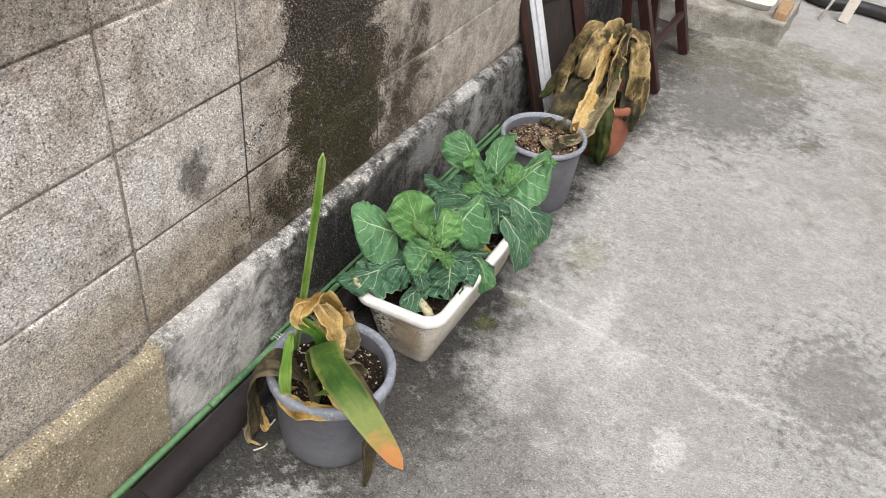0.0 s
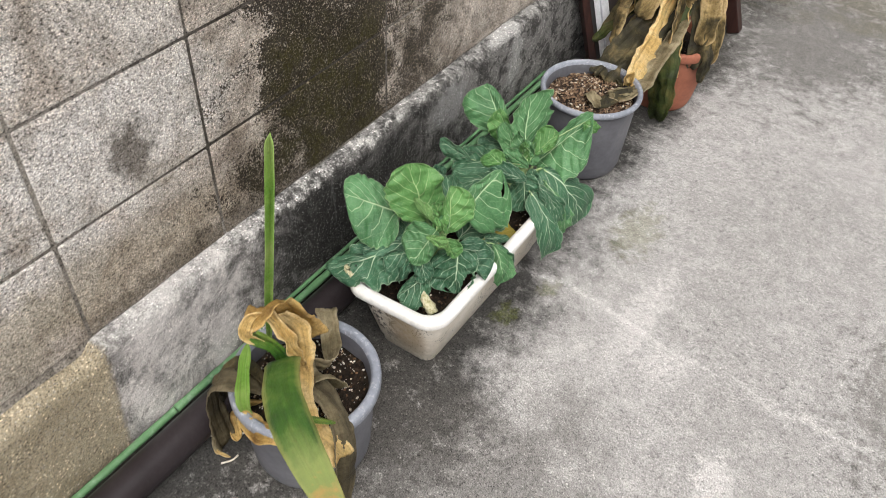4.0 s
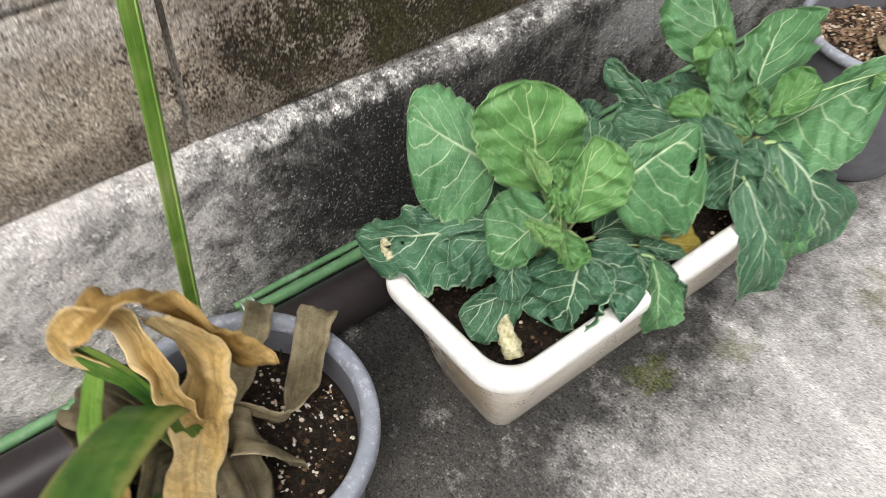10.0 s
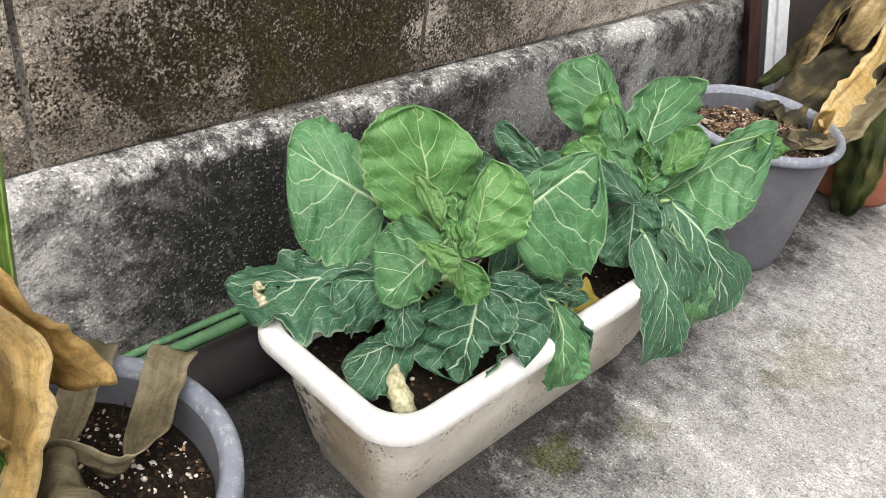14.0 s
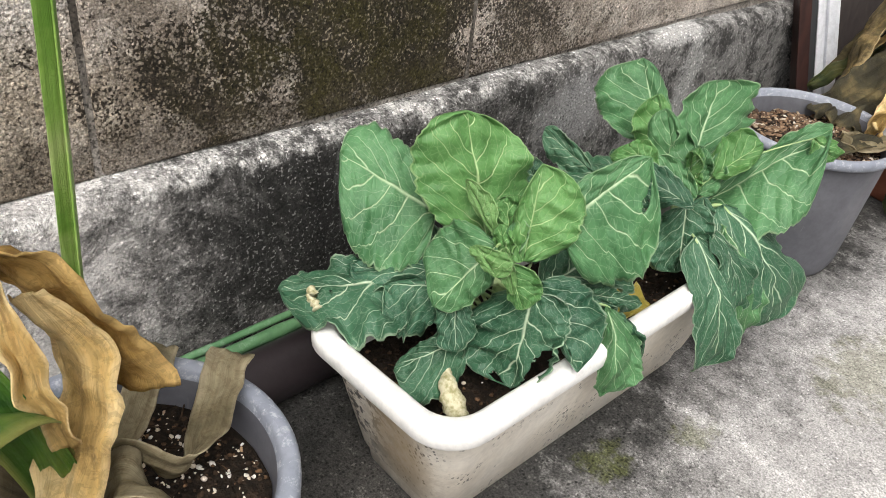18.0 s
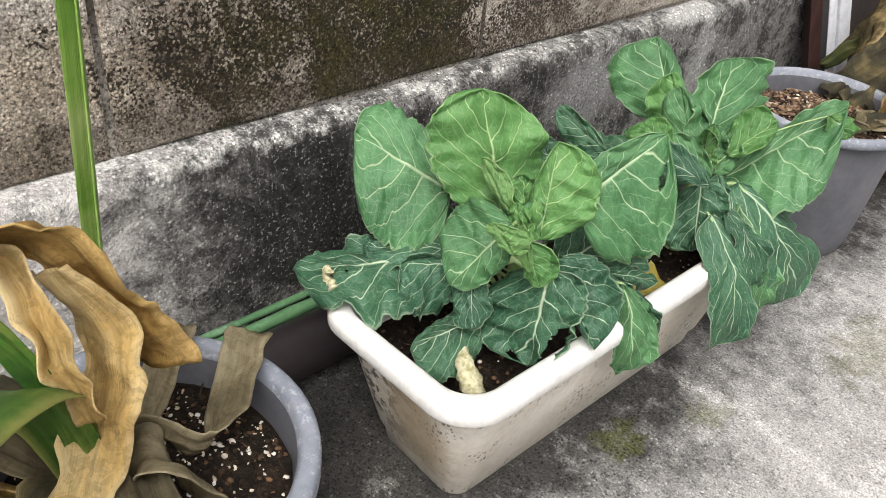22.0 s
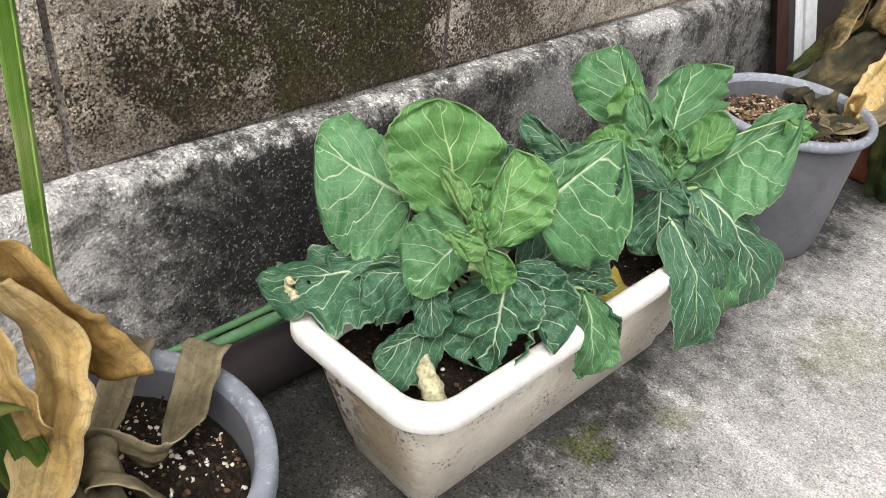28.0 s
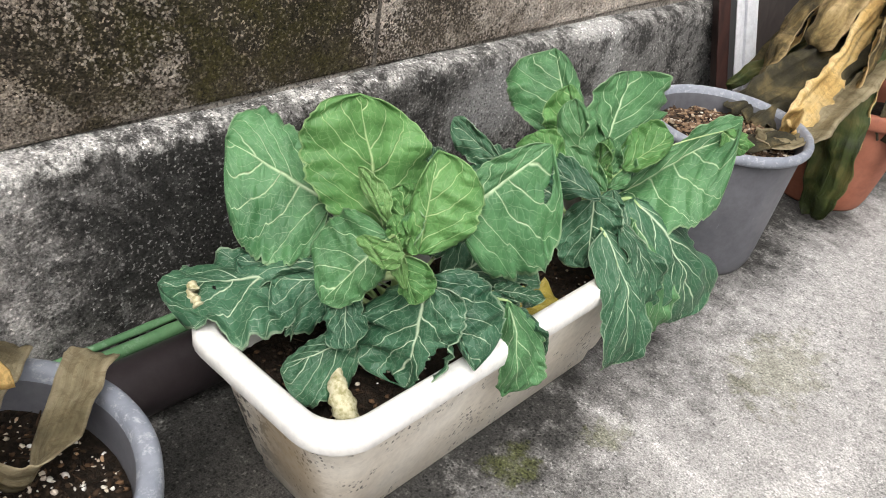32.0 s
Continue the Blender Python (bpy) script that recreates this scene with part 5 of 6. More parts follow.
# ---- strap leaves of the withered plants ----
def strap_material(name, stops, streak, rough=0.55, trans=0.12, scorch=False):
    m, n, l, b = material(name, rough, spec=0.35)
    uv = n.new("ShaderNodeTexCoord").outputs["UV"]
    mp = n.new("ShaderNodeMapping")
    mp.inputs["Scale"].default_value = (1.0, 52, 1)
    l.new(uv, mp.inputs["Vector"])
    rnd = n.new("ShaderNodeObjectInfo").outputs["Random"]
    sh = n.new("ShaderNodeCombineXYZ")
    l.new(calc(n, l, "MULTIPLY", rnd, 40.0), sh.inputs[0])
    ad = n.new("ShaderNodeVectorMath")
    l.new(mp.outputs["Vector"], ad.inputs[0])
    l.new(sh.outputs[0], ad.inputs[1])
    fib = spread(n, l, noisy(n, l, ad.outputs["Vector"], 1.0, 5, 0.65), 1.8)
    o = coords(n, l)
    cloud = spread(n, l, noisy(n, l, o, 16, 5, 0.65, 0.4), 1.7)
    base = ramp(n, l, calc(n, l, "ADD", cloud, calc(n, l, "MULTIPLY", calc(n, l, "SUBTRACT", rnd, 0.5), 0.12)), stops)
    base = mix(n, l, calc(n, l, "MULTIPLY", ramp(n, l, fib, [(0.40, (0, 0, 0)), (0.66, (1, 1, 1))]), 0.26), base, streak)
    mp2 = n.new("ShaderNodeMapping")
    l.new(ad.outputs["Vector"], mp2.inputs["Vector"])
    mp2.inputs["Scale"].default_value = (2.2, 0.16, 1)
    streaks = spread(n, l, noisy(n, l, mp2.outputs["Vector"], 1.0, 4, 0.6), 1.8)
    base = mix(n, l, 0.4, base, ramp(n, l, streaks, [(0.25, (0.55, 0.48, 0.40)), (0.55, (1, 1, 1)), (0.80, (1.25, 1.22, 1.15))]), "MULTIPLY")
    spots = ramp(n, l, noisy(n, l, o, 55, 4, 0.7), [(0.60, (0, 0, 0)), (0.72, (1, 1, 1))])
    base = mix(n, l, calc(n, l, "MULTIPLY", spots, 0.4), base, (0.06, 0.035, 0.018))
    if trans > 0.2:
        # thin, bleached margins and dark creases across
        s = n.new("ShaderNodeSeparateXYZ")
        l.new(uv, s.inputs[0])
        v = calc(n, l, "ABSOLUTE", calc(n, l, "MULTIPLY", calc(n, l, "SUBTRACT", s.outputs["Y"], 0.5), 2.0))
        rim = ramp(n, l, calc(n, l, "ADD", v, calc(n, l, "MULTIPLY", calc(n, l, "SUBTRACT", cloud, 0.5), 0.5)), [(0.74, (0, 0, 0)), (0.98, (1, 1, 1))])
        base = mix(n, l, calc(n, l, "MULTIPLY", rim, 0.55), base, mix(n, l, 1.0, stops[-1][1], (1.15, 1.15, 1.2), "MULTIPLY"))
        crease = ramp(n, l, noisy(n, l, o, 70, 6, 0.75, 1.2), [(0.44, (0.42, 0.34, 0.26)), (0.50, (1, 1, 1))])
        base = mix(n, l, 0.35, base, crease, "MULTIPLY")
    if scorch:
        s = n.new("ShaderNodeSeparateXYZ")
        l.new(uv, s.inputs[0])
        v = calc(n, l, "ABSOLUTE", calc(n, l, "MULTIPLY", calc(n, l, "SUBTRACT", s.outputs["Y"], 0.5), 2.0))
        along = calc(n, l, "ADD", s.outputs["X"], calc(n, l, "MULTIPLY", calc(n, l, "SUBTRACT", cloud, 0.5), 0.16))
        rim = ramp(n, l, calc(n, l, "ADD", v, calc(n, l, "MULTIPLY", calc(n, l, "SUBTRACT", cloud, 0.5), 0.3)), [(0.72, (0, 0, 0)), (1.0, (1, 1, 1))])
        base = mix(n, l, calc(n, l, "MULTIPLY", rim, 0.65), base, (0.42, 0.40, 0.12))
        base = mix(n, l, ramp(n, l, along, [(0.74, (0, 0, 0)), (0.86, (0.6, 0.6, 0.6))]), base, (0.36, 0.40, 0.14))
        base = mix(n, l, ramp(n, l, along, [(0.90, (0, 0, 0)), (0.95, (1, 1, 1))]), base, (0.62, 0.28, 0.10))
    l.new(base, b.inputs["Base Color"])
    bump(n, l, b, calc(n, l, "ADD", fib, calc(n, l, "MULTIPLY", noisy(n, l, o, 75, 5, 0.7, 0.8), 1.6)), 0.7, 0.0022)
    tr = n.new("ShaderNodeBsdfTranslucent")
    l.new(base, tr.inputs["Color"])
    ms = n.new("ShaderNodeMixShader")
    ms.inputs[0].default_value = trans
    l.new(b.outputs[0], ms.inputs[1])
    l.new(tr.outputs[0], ms.inputs[2])
    l.new(ms.outputs[0], n["Material Output"].inputs["Surface"])
    return m


m_straw = strap_material("dry_straw_leaf", [(0.16, (0.23, 0.125, 0.030)), (0.48, (0.58, 0.375, 0.115)), (0.80, (0.84, 0.61, 0.25))], (0.34, 0.20, 0.06), trans=0.34)
m_peach = strap_material("dry_peach_leaf", [(0.12, (0.44, 0.25, 0.07)), (0.46, (0.77, 0.55, 0.215)), (0.80, (0.90, 0.73, 0.39))], (0.58, 0.38, 0.14), trans=0.30)
m_olive = strap_material("rotting_olive_leaf", [(0.25, (0.016, 0.014, 0.009)), (0.50, (0.055, 0.048, 0.024)), (0.80, (0.24, 0.185, 0.085))], (0.025, 0.021, 0.012))
m_husk = strap_material("greyish_brown_husk", [(0.22, (0.14, 0.115, 0.062)), (0.50, (0.31, 0.26, 0.155)), (0.75, (0.50, 0.43, 0.28))], (0.15, 0.125, 0.070), trans=0.4)
m_green = strap_material("glossy_green_strap_leaf", [(0.34, (0.035, 0.11, 0.020)), (0.52, (0.085, 0.20, 0.030)), (0.75, (0.22, 0.30, 0.06))], (0.05, 0.15, 0.02), 0.35)
m_scorched = strap_material("scorched_green_strap_leaf", [(0.20, (0.030, 0.085, 0.016)), (0.52, (0.070, 0.160, 0.026)), (0.85, (0.20, 0.27, 0.06))], (0.06, 0.15, 0.02), 0.38, scorch=True)
m_mottled = strap_material("mottled_tan_olive_leaf", [(0.26, (0.030, 0.026, 0.013)), (0.44, (0.15, 0.115, 0.048)), (0.60, (0.44, 0.32, 0.14)), (0.85, (0.70, 0.54, 0.29))], (0.16, 0.11, 0.05), trans=0.25)
m_drab = strap_material("limp_drab_leaf", [(0.2, (0.060, 0.050, 0.030)), (0.5, (0.135, 0.112, 0.066)), (0.8, (0.26, 0.215, 0.13))], (0.07, 0.058, 0.034), trans=0.3)
m_deep = strap_material("dull_dark_green_leaf", [(0.25, (0.022, 0.030, 0.010)), (0.50, (0.052, 0.072, 0.018)), (0.80, (0.15, 0.135, 0.045))], (0.03, 0.045, 0.012), 0.4)
m_lime = strap_material("bright_green_shoot", [(0.30, (0.19, 0.36, 0.06)), (0.55, (0.32, 0.50, 0.12)), (0.8, (0.46, 0.58, 0.22))], (0.16, 0.36, 0.04), 0.35)


def strap(plant, mat, pts, width, fold=0.2, twist=0.0, tip=0.5, blunt=0.0, seed=0, label="", wave=0.004, across=None, name="leaf", ridge=1.0, across2=None, crumple=0.0):
    """A ribbon leaf along a curve. fold: how much the two halves rise; across: the way its width runs."""
    C = curve_points(pts, 9)
    k = len(C)
    bm = bmesh.new()
    uvl = bm.loops.layers.uv.new("UVMap")
    nv = 14
    G, UV = [], {}
    prev = Vector(across) if across else None
    for i, p in enumerate(C):
        t = i / (k - 1)
        d = (C[min(i + 1, k - 1)] - C[max(i - 1, 0)]).normalized()
        if prev is None:
            prev = d.cross(Vector((0, 0, 1)))
            if prev.length < 0.2:
                prev = d.cross(Vector((1, 0.3, 0)))
        if across2:
            prev = Vector(across).lerp(Vector(across2), t)
        s = (prev - d * prev.dot(d)).normalized()
        prev = s
        n0 = s.cross(d)
        a = radians(twist) * t
        s2, n2 = s * math.cos(a) + n0 * math.sin(a), n0 * math.cos(a) - s * math.sin(a)
        w = width / 2 * (min(1, 0.55 + t * 2.0)) * (blunt + (1 - blunt) * max(0, 1 - max(0, (t - tip) / (1 - tip)) ** 2.2) ** 0.5 if t > tip else 1)
        w *= 1 - 0.35 * ridge * max(0.0, noise.noise((t * 3.4 + seed, 3.3, seed)))
        w = max(w, 0.0006) * (1 + 0.20 * noise.noise((t * 3, seed, 1)) + 0.03 * noise.noise((t * 15, seed, 2)))
        row = []
        for j in range(nv + 1):
            v = -1 + 2 * j / nv
            f = fold * w * (abs(v) ** 1.3 if fold > 0 else v * v) + ridge * w * (0.30 * noise.noise((t * 1.6, v * 2.4 + seed, 9)) + 0.12 * abs(noise.noise((t * 6, v * 3.5 + t * 5 + seed, 5))) + 0.05 * noise.noise((t * 2.0, v * 9 + seed, 4)))
            q = p + s2 * (w * v) + n2 * (f + 1.3 * wave * noise.noise((t * 2.6 + seed, v * 1.1, seed)) + 0.25 * wave * noise.noise((t * 8 + v * 1.5, v * 1.2, seed + 5)))
            if crumple:
                e = min(1.0, t * 4)
                g = q + Vector((seed, seed * 0.7, 0))
                q += n2 * (crumple * e * (1.1 * noise.noise(g * 32) + 0.8 * abs(noise.noise(g * 62)) - 0.25)) + s2 * (crumple * e * abs(v) * noise.noise(g * 48)) + d * (0.6 * crumple * e * noise.noise(g * 40))
            vert = bm.verts.new(q)
            UV[vert] = (t, 0.5 + 0.5 * v)
            row.append(vert)
        G.append(row)
    for i in range(k - 1):
        for j in range(nv):
            f = bm.faces.new((G[i][j], G[i + 1][j], G[i + 1][j + 1], G[i][j + 1]))
            for lp in f.loops:
                lp[uvl].uv = UV[lp.vert]
    ob = part(name, bm, mat, plant, label)
    sol = ob.modifiers.new("thickness", "SOLIDIFY")
    sol.thickness = 0.0011
    return ob


# first grey pot: half-withered strap-leaved plant with one upright green shoot
p1 = thing("potted_plant", "withered strap-leaved plant with one tall green shoot", "plant", "strap-leaved pot plants", at=(0.255, 0.025, 0.165))
strap(p1, m_lime, [(0.170, 0.057, 0.160), (0.186, 0.059, 0.290), (0.204, 0.061, 0.420), (0.221, 0.064, 0.555), (0.230, 0.065, 0.632)], 0.0135, 1.5, tip=0.93, ridge=0.1, label="tall bright green folded shoot", wave=0.001, across=(0.8, 0.5, 0), name="shoot")
strap(p1, m_scorched, [(0.262, 0.004, 0.165), (0.272, -0.012, 0.265), (0.294, -0.028, 0.318), (0.350, -0.086, 0.354), (0.432, -0.138, 0.372), (0.550, -0.187, 0.344)], 0.054, 0.12, tip=0.72, ridge=0.3, label="broad green leaf with an orange scorched tip", wave=0.003, across=(0.55, 0.83, 0.1))
strap(p1, m_green, [(0.272, 0.012, 0.170), (0.284, -0.006, 0.270), (0.278, -0.022, 0.330), (0.258, -0.044, 0.368)], 0.026, 0.3, tip=0.97, blunt=0.9, label="green half of a folded leaf", seed=3, wave=0.003, across=(0.6, 0.8, 0))
strap(p1, m_peach, [(0.264, -0.034, 0.345), (0.253, -0.048, 0.372), (0.256, -0.036, 0.388), (0.267, -0.016, 0.384), (0.282, -0.010, 0.358), (0.293, -0.004, 0.318), (0.298, 0.002, 0.284)], 0.021, 0.7, tip=0.97, blunt=0.8, label="straw-coloured end of the folded leaf", seed=4, wave=0.006, across=(0.6, 0.8, 0), crumple=0.0075)
strap(p1, m_straw, [(0.256, -0.044, 0.376), (0.261, -0.018, 0.392), (0.264, 0.012, 0.370), (0.266, 0.036, 0.322), (0.267, 0.056, 0.268)], 0.056, 0.10, tip=0.98, blunt=0.95, label="broad brown leaf arched over", seed=2, wave=0.004, ridge=0.5, across=(0.8, 0.25, 0.5), across2=(0.75, 0.6, 0.0), crumple=0.0075)
strap(p1, m_peach, [(0.266, 0.004, 0.368), (0.272, 0.018, 0.335), (0.277, 0.023, 0.300), (0.288, 0.006, 0.262), (0.312, -0.019, 0.228), (0.348, -0.036, 0.208), (0.388, -0.038, 0.206), (0.406, -0.036, 0.172)], 0.046, 0.08, tip=0.95, blunt=0.8, label="pale peach dry leaf trailing over the rim", seed=5, wave=0.006, across=(0.7, 0.6, 0), crumple=0.0075)
strap(p1, m_drab, [(0.268, 0.012, 0.190), (0.302, 0.018, 0.226), (0.334, 0.014, 0.222), (0.368, 0.000, 0.214), (0.398, -0.020, 0.198), (0.406, -0.036, 0.110), (0.404, -0.046, 0.008)], 0.046, 0.08, tip=0.7, label="drab brown leaf hanging down to the floor", seed=6, wave=0.006, across=(0.5, 0.8, 0), crumple=0.004)
strap(p1, m_husk, [(0.262, 0.020, 0.190), (0.274, 0.040, 0.222), (0.288, 0.066, 0.200), (0.284, 0.086, 0.199), (0.258, 0.112, 0.204), (0.226, 0.140, 0.210), (0.212, 0.154, 0.203)], 0.034, 0.10, tip=0.985, blunt=0.97, label="olive-grey limp leaf over the rim", seed=8, wave=0.002, ridge=0.5, across=(0.1, -0.4, 0.9), across2=(0.5, 0.86, -0.25), crumple=0.004)
strap(p1, m_husk, [(0.240, 0.040, 0.180), (0.222, 0.070, 0.205), (0.200, 0.096, 0.216), (0.176, 0.113, 0.206)], 0.026, 0.15, tip=0.96, blunt=0.9, seed=10, ridge=0.5, across=(0.6, 0.75, 0), crumple=0.004)
strap(p1, m_husk, [(0.280, 0.016, 0.190), (0.292, 0.026, 0.224), (0.304, 0.038, 0.220), (0.309, 0.048, 0.196), (0.311, 0.056, 0.172)], 0.046, 0.10, tip=0.97, blunt=0.97, wave=0.003, seed=12, ridge=0.4, across=(0.65, -0.2, 0.1), across2=(0.75, 0.35, -0.2), crumple=0.004)
strap(p1, m_green, [(0.280, -0.020, 0.170), (0.302, -0.052, 0.222), (0.340, -0.046, 0.240), (0.380, -0.020, 0.228)], 0.016, 0.25, tip=0.5, label="small dark green blade", seed=16, wave=0.001, across=(0.4, 0.9, 0))
strap(p1, m_lime, [(0.245, -0.060, 0.165), (0.241, -0.068, 0.215), (0.236, -0.052, 0.275), (0.234, -0.034, 0.318)], 0.021, 0.3, tip=0.45, label="short lime-green blade", seed=18, wave=0.001, across=(0.8, 0.6, 0))
strap(p1, m_drab, [(0.245, -0.010, 0.180), (0.212, -0.052, 0.232), (0.172, -0.068, 0.206), (0.154, -0.064, 0.120), (0.152, -0.060, 0.012)], 0.044, 0.1, tip=0.9, blunt=0.8, seed=20, across=(0.8, -0.6, 0), crumple=0.004)
strap(p1, m_olive, [(0.240, -0.004, 0.180), (0.196, -0.020, 0.236), (0.160, -0.040, 0.200), (0.145, -0.030, 0.100)], 0.036, 0.15, tip=0.8, blunt=0.6, seed=22, across=(0.7, -0.7, 0), crumple=0.006)
strap(p1, m_straw, [(0.232, -0.030, 0.168), (0.226, -0.066, 0.190), (0.268, -0.082, 0.188), (0.318, -0.066, 0.194), (0.340, -0.045, 0.186)], 0.030, 0.3, tip=0.8, seed=24, across=(0.2, -0.5, 0.8), crumple=0.0075)
strap(p1, m_olive, [(0.262, 0.006, 0.165), (0.268, -0.030, 0.205), (0.300, -0.060, 0.190)], 0.026, 0.25, tip=0.7, seed=26, crumple=0.006)
bm = bmesh.new()
tube(bm, curve_points([(0.254, 0.022, 0.150), (0.256, 0.018, 0.200), (0.258, 0.012, 0.250)], 6), [0.014 - 0.0005 * i for i in range(13)], 14)
part("neck", bm, m_husk, p1, "brown sheathed leaf bases")

# terracotta pot and second grey pot: collapsed clump of strap leaves
p3 = thing("potted_plant", "collapsed clump of dry tan and olive strap leaves", "plant", "strap-leaved pot plants", at=(0.315, 1.42, 0.16))
crown = (0.300, 1.420, 0.165)
CLUMP = [
    (m_mottled, [(0.262, 1.42, 0.360), (0.226, 1.39, 0.366), (0.196, 1.36, 0.312), (0.190, 1.33, 0.258), (0.202, 1.29, 0.205), (0.208, 1.27, 0.176)], 0.060),
    (m_olive, [(0.292, 1.40, 0.300), (0.266, 1.34, 0.256), (0.250, 1.25, 0.226), (0.242, 1.18, 0.208), (0.228, 1.12, 0.184)], 0.044),
    (m_olive, [(0.310, 1.39, 0.280), (0.300, 1.30, 0.240), (0.302, 1.20, 0.206), (0.300, 1.12, 0.186)], 0.050),
    (m_peach, [(0.300, 1.42, 0.340), (0.304, 1.36, 0.320), (0.306, 1.31, 0.268), (0.314, 1.25, 0.236), (0.318, 1.17, 0.212), (0.326, 1.11, 0.194)], 0.050),
    (m_husk, [(0.340, 1.36, 0.270), (0.348, 1.28, 0.238), (0.350, 1.19, 0.214), (0.352, 1.12, 0.204), (0.334, 1.07, 0.198), (0.308, 1.03, 0.204)], 0.036),
    (m_deep, [(0.250, 1.43, 0.250), (0.200, 1.40, 0.230), (0.164, 1.36, 0.186), (0.130, 1.33, 0.142)], 0.024),
    (m_deep, [(0.318, 1.38, 0.290), (0.322, 1.33, 0.250), (0.334, 1.302, 0.185), (0.348, 1.292, 0.125), (0.356, 1.292, 0.065), (0.357, 1.300, 0.004)], 0.066),
    (m_peach, [(0.325, 1.40, 0.300), (0.340, 1.35, 0.280), (0.352, 1.32, 0.210), (0.372, 1.31, 0.128)], 0.034),
    (m_olive, [(0.330, 1.41, 0.320), (0.368, 1.38, 0.310), (0.392, 1.36, 0.230), (0.398, 1.35, 0.150)], 0.046),
    (m_mottled, [(0.335, 1.43, 0.350), (0.385, 1.42, 0.340), (0.420, 1.40, 0.250), (0.428, 1.395, 0.150)], 0.044),
    (m_olive, [(0.340, 1.42, 0.330), (0.400, 1.40, 0.300), (0.424, 1.37, 0.200), (0.428, 1.36, 0.115)], 0.026),
    (m_mottled, [(0.305, 1.43, 0.350), (0.300, 1.42, 0.395), (0.282, 1.40, 0.372), (0.268, 1.37, 0.320), (0.262, 1.35, 0.280)], 0.048),
    (m_husk, [(0.310, 1.43, 0.350), (0.325, 1.42, 0.392), (0.340, 1.39, 0.372), (0.345, 1.36, 0.320)], 0.044),
    (m_mottled, [(0.322, 1.44, 0.350), (0.362, 1.44, 0.385), (0.390, 1.42, 0.350), (0.402, 1.40, 0.280)], 0.042),
    (m_olive, [(0.295, 1.42, 0.310), (0.250, 1.40, 0.325), (0.205, 1.38, 0.280), (0.170, 1.36, 0.230)], 0.036),
    (m_mottled, [(0.300, 1.40, 0.310), (0.320, 1.36, 0.345), (0.345, 1.33, 0.345), (0.372, 1.32, 0.335)], 0.036),
    (m_olive, [(0.290, 1.41, 0.250), (0.262, 1.36, 0.260), (0.232, 1.30, 0.200), (0.222, 1.26, 0.150)], 0.040),
    (m_olive, [(0.285, 1.44, 0.260), (0.230, 1.44, 0.290), (0.180, 1.42, 0.250), (0.130, 1.39, 0.150)], 0.034),
    (m_mottled, [(0.296, 1.41, 0.330), (0.276, 1.37, 0.372), (0.262, 1.33, 0.330), (0.256, 1.30, 0.262)], 0.056),
    (m_mottled, [(0.322, 1.41, 0.330), (0.330, 1.37, 0.370), (0.334, 1.335, 0.330), (0.336, 1.31, 0.250), (0.340, 1.30, 0.200)], 0.058),
    (m_mottled, [(0.350, 1.42, 0.340), (0.384, 1.39, 0.360), (0.402, 1.37, 0.300), (0.408, 1.355, 0.215)], 0.050),
    (m_peach, [(0.262, 1.43, 0.345), (0.230, 1.415, 0.345), (0.205, 1.385, 0.285), (0.196, 1.365, 0.215)], 0.046),
    (m_olive, [(0.300, 1.36, 0.240), (0.286, 1.27, 0.222), (0.276, 1.18, 0.205), (0.270, 1.11, 0.180)], 0.060),
]
for k, (mat, pts, w) in enumerate(CLUMP):
    strap(p3, mat, [crown] + pts, w * 1.12, 0.16 if k % 2 else -0.18, tip=0.78, blunt=0.35, twist=(-25, 10, 30)[k % 3], seed=50 + k * 1.9, wave=0.012, crumple=0.0065)
p2 = thing("dead_leaf_bundle", "dark shrivelled leaves lying across the bark mulch", "leaf", at=(0.29, 1.06, 0.18))
for k, (mat, pts, w) in enumerate([
        (m_husk, [(0.262, 1.030, 0.190), (0.278, 1.012, 0.206), (0.298, 0.996, 0.204), (0.312, 0.985, 0.196)], 0.032),
        (m_olive, [(0.340, 1.09, 0.200), (0.324, 1.05, 0.204), (0.308, 1.02, 0.200), (0.302, 0.985, 0.192)], 0.034),
        (m_peach, [(0.318, 1.115, 0.190), (0.322, 1.108, 0.210), (0.330, 1.112, 0.236)], 0.020)]):
    strap(p2, mat, pts, w, -0.6, tip=0.45, seed=90 + k * 2.3, wave=0.006, crumple=0.005)

# crisp remains fallen beside the first pot
scraps = thing("dead_leaf", "shrivelled brown leaf remains lying beside the pot", "leaf", at=(0.121, -0.022, 0))
strap(scraps, m_straw, [(0.121, -0.022, 0.030), (0.149, -0.033, 0.024), (0.165, -0.044, 0.006)], 0.020, 0.6, tip=0.7, seed=61, wave=0.006)
strap(scraps, m_husk, [(0.117, -0.018, 0.024), (0.138, -0.061, 0.020), (0.155, -0.083, 0.005)], 0.018, -0.7, tip=0.6, seed=63, wave=0.006)
strap(scraps, m_peach, [(0.143, -0.077, 0.004), (0.161, -0.081, 0.010), (0.177, -0.073, 0.004)], 0.007, 0.5, tip=0.6, seed=65, wave=0.002)

for k, pts in enumerate([[(0.118, -0.062, 0.003), (0.126, -0.060, 0.006), (0.135, -0.058, 0.003)], [(0.150, -0.030, 0.004), (0.163, -0.028, 0.008), (0.170, -0.018, 0.022)], [(0.172, -0.090, 0.003), (0.184, -0.076, 0.006), (0.184, -0.062, 0.003)]]):
    bm = bmesh.new()
    tube(bm, curve_points([Vector(q) for q in pts], 5), [0.0017] * 11, 6)
    part("root", bm, m_root, scraps, "white dried root")

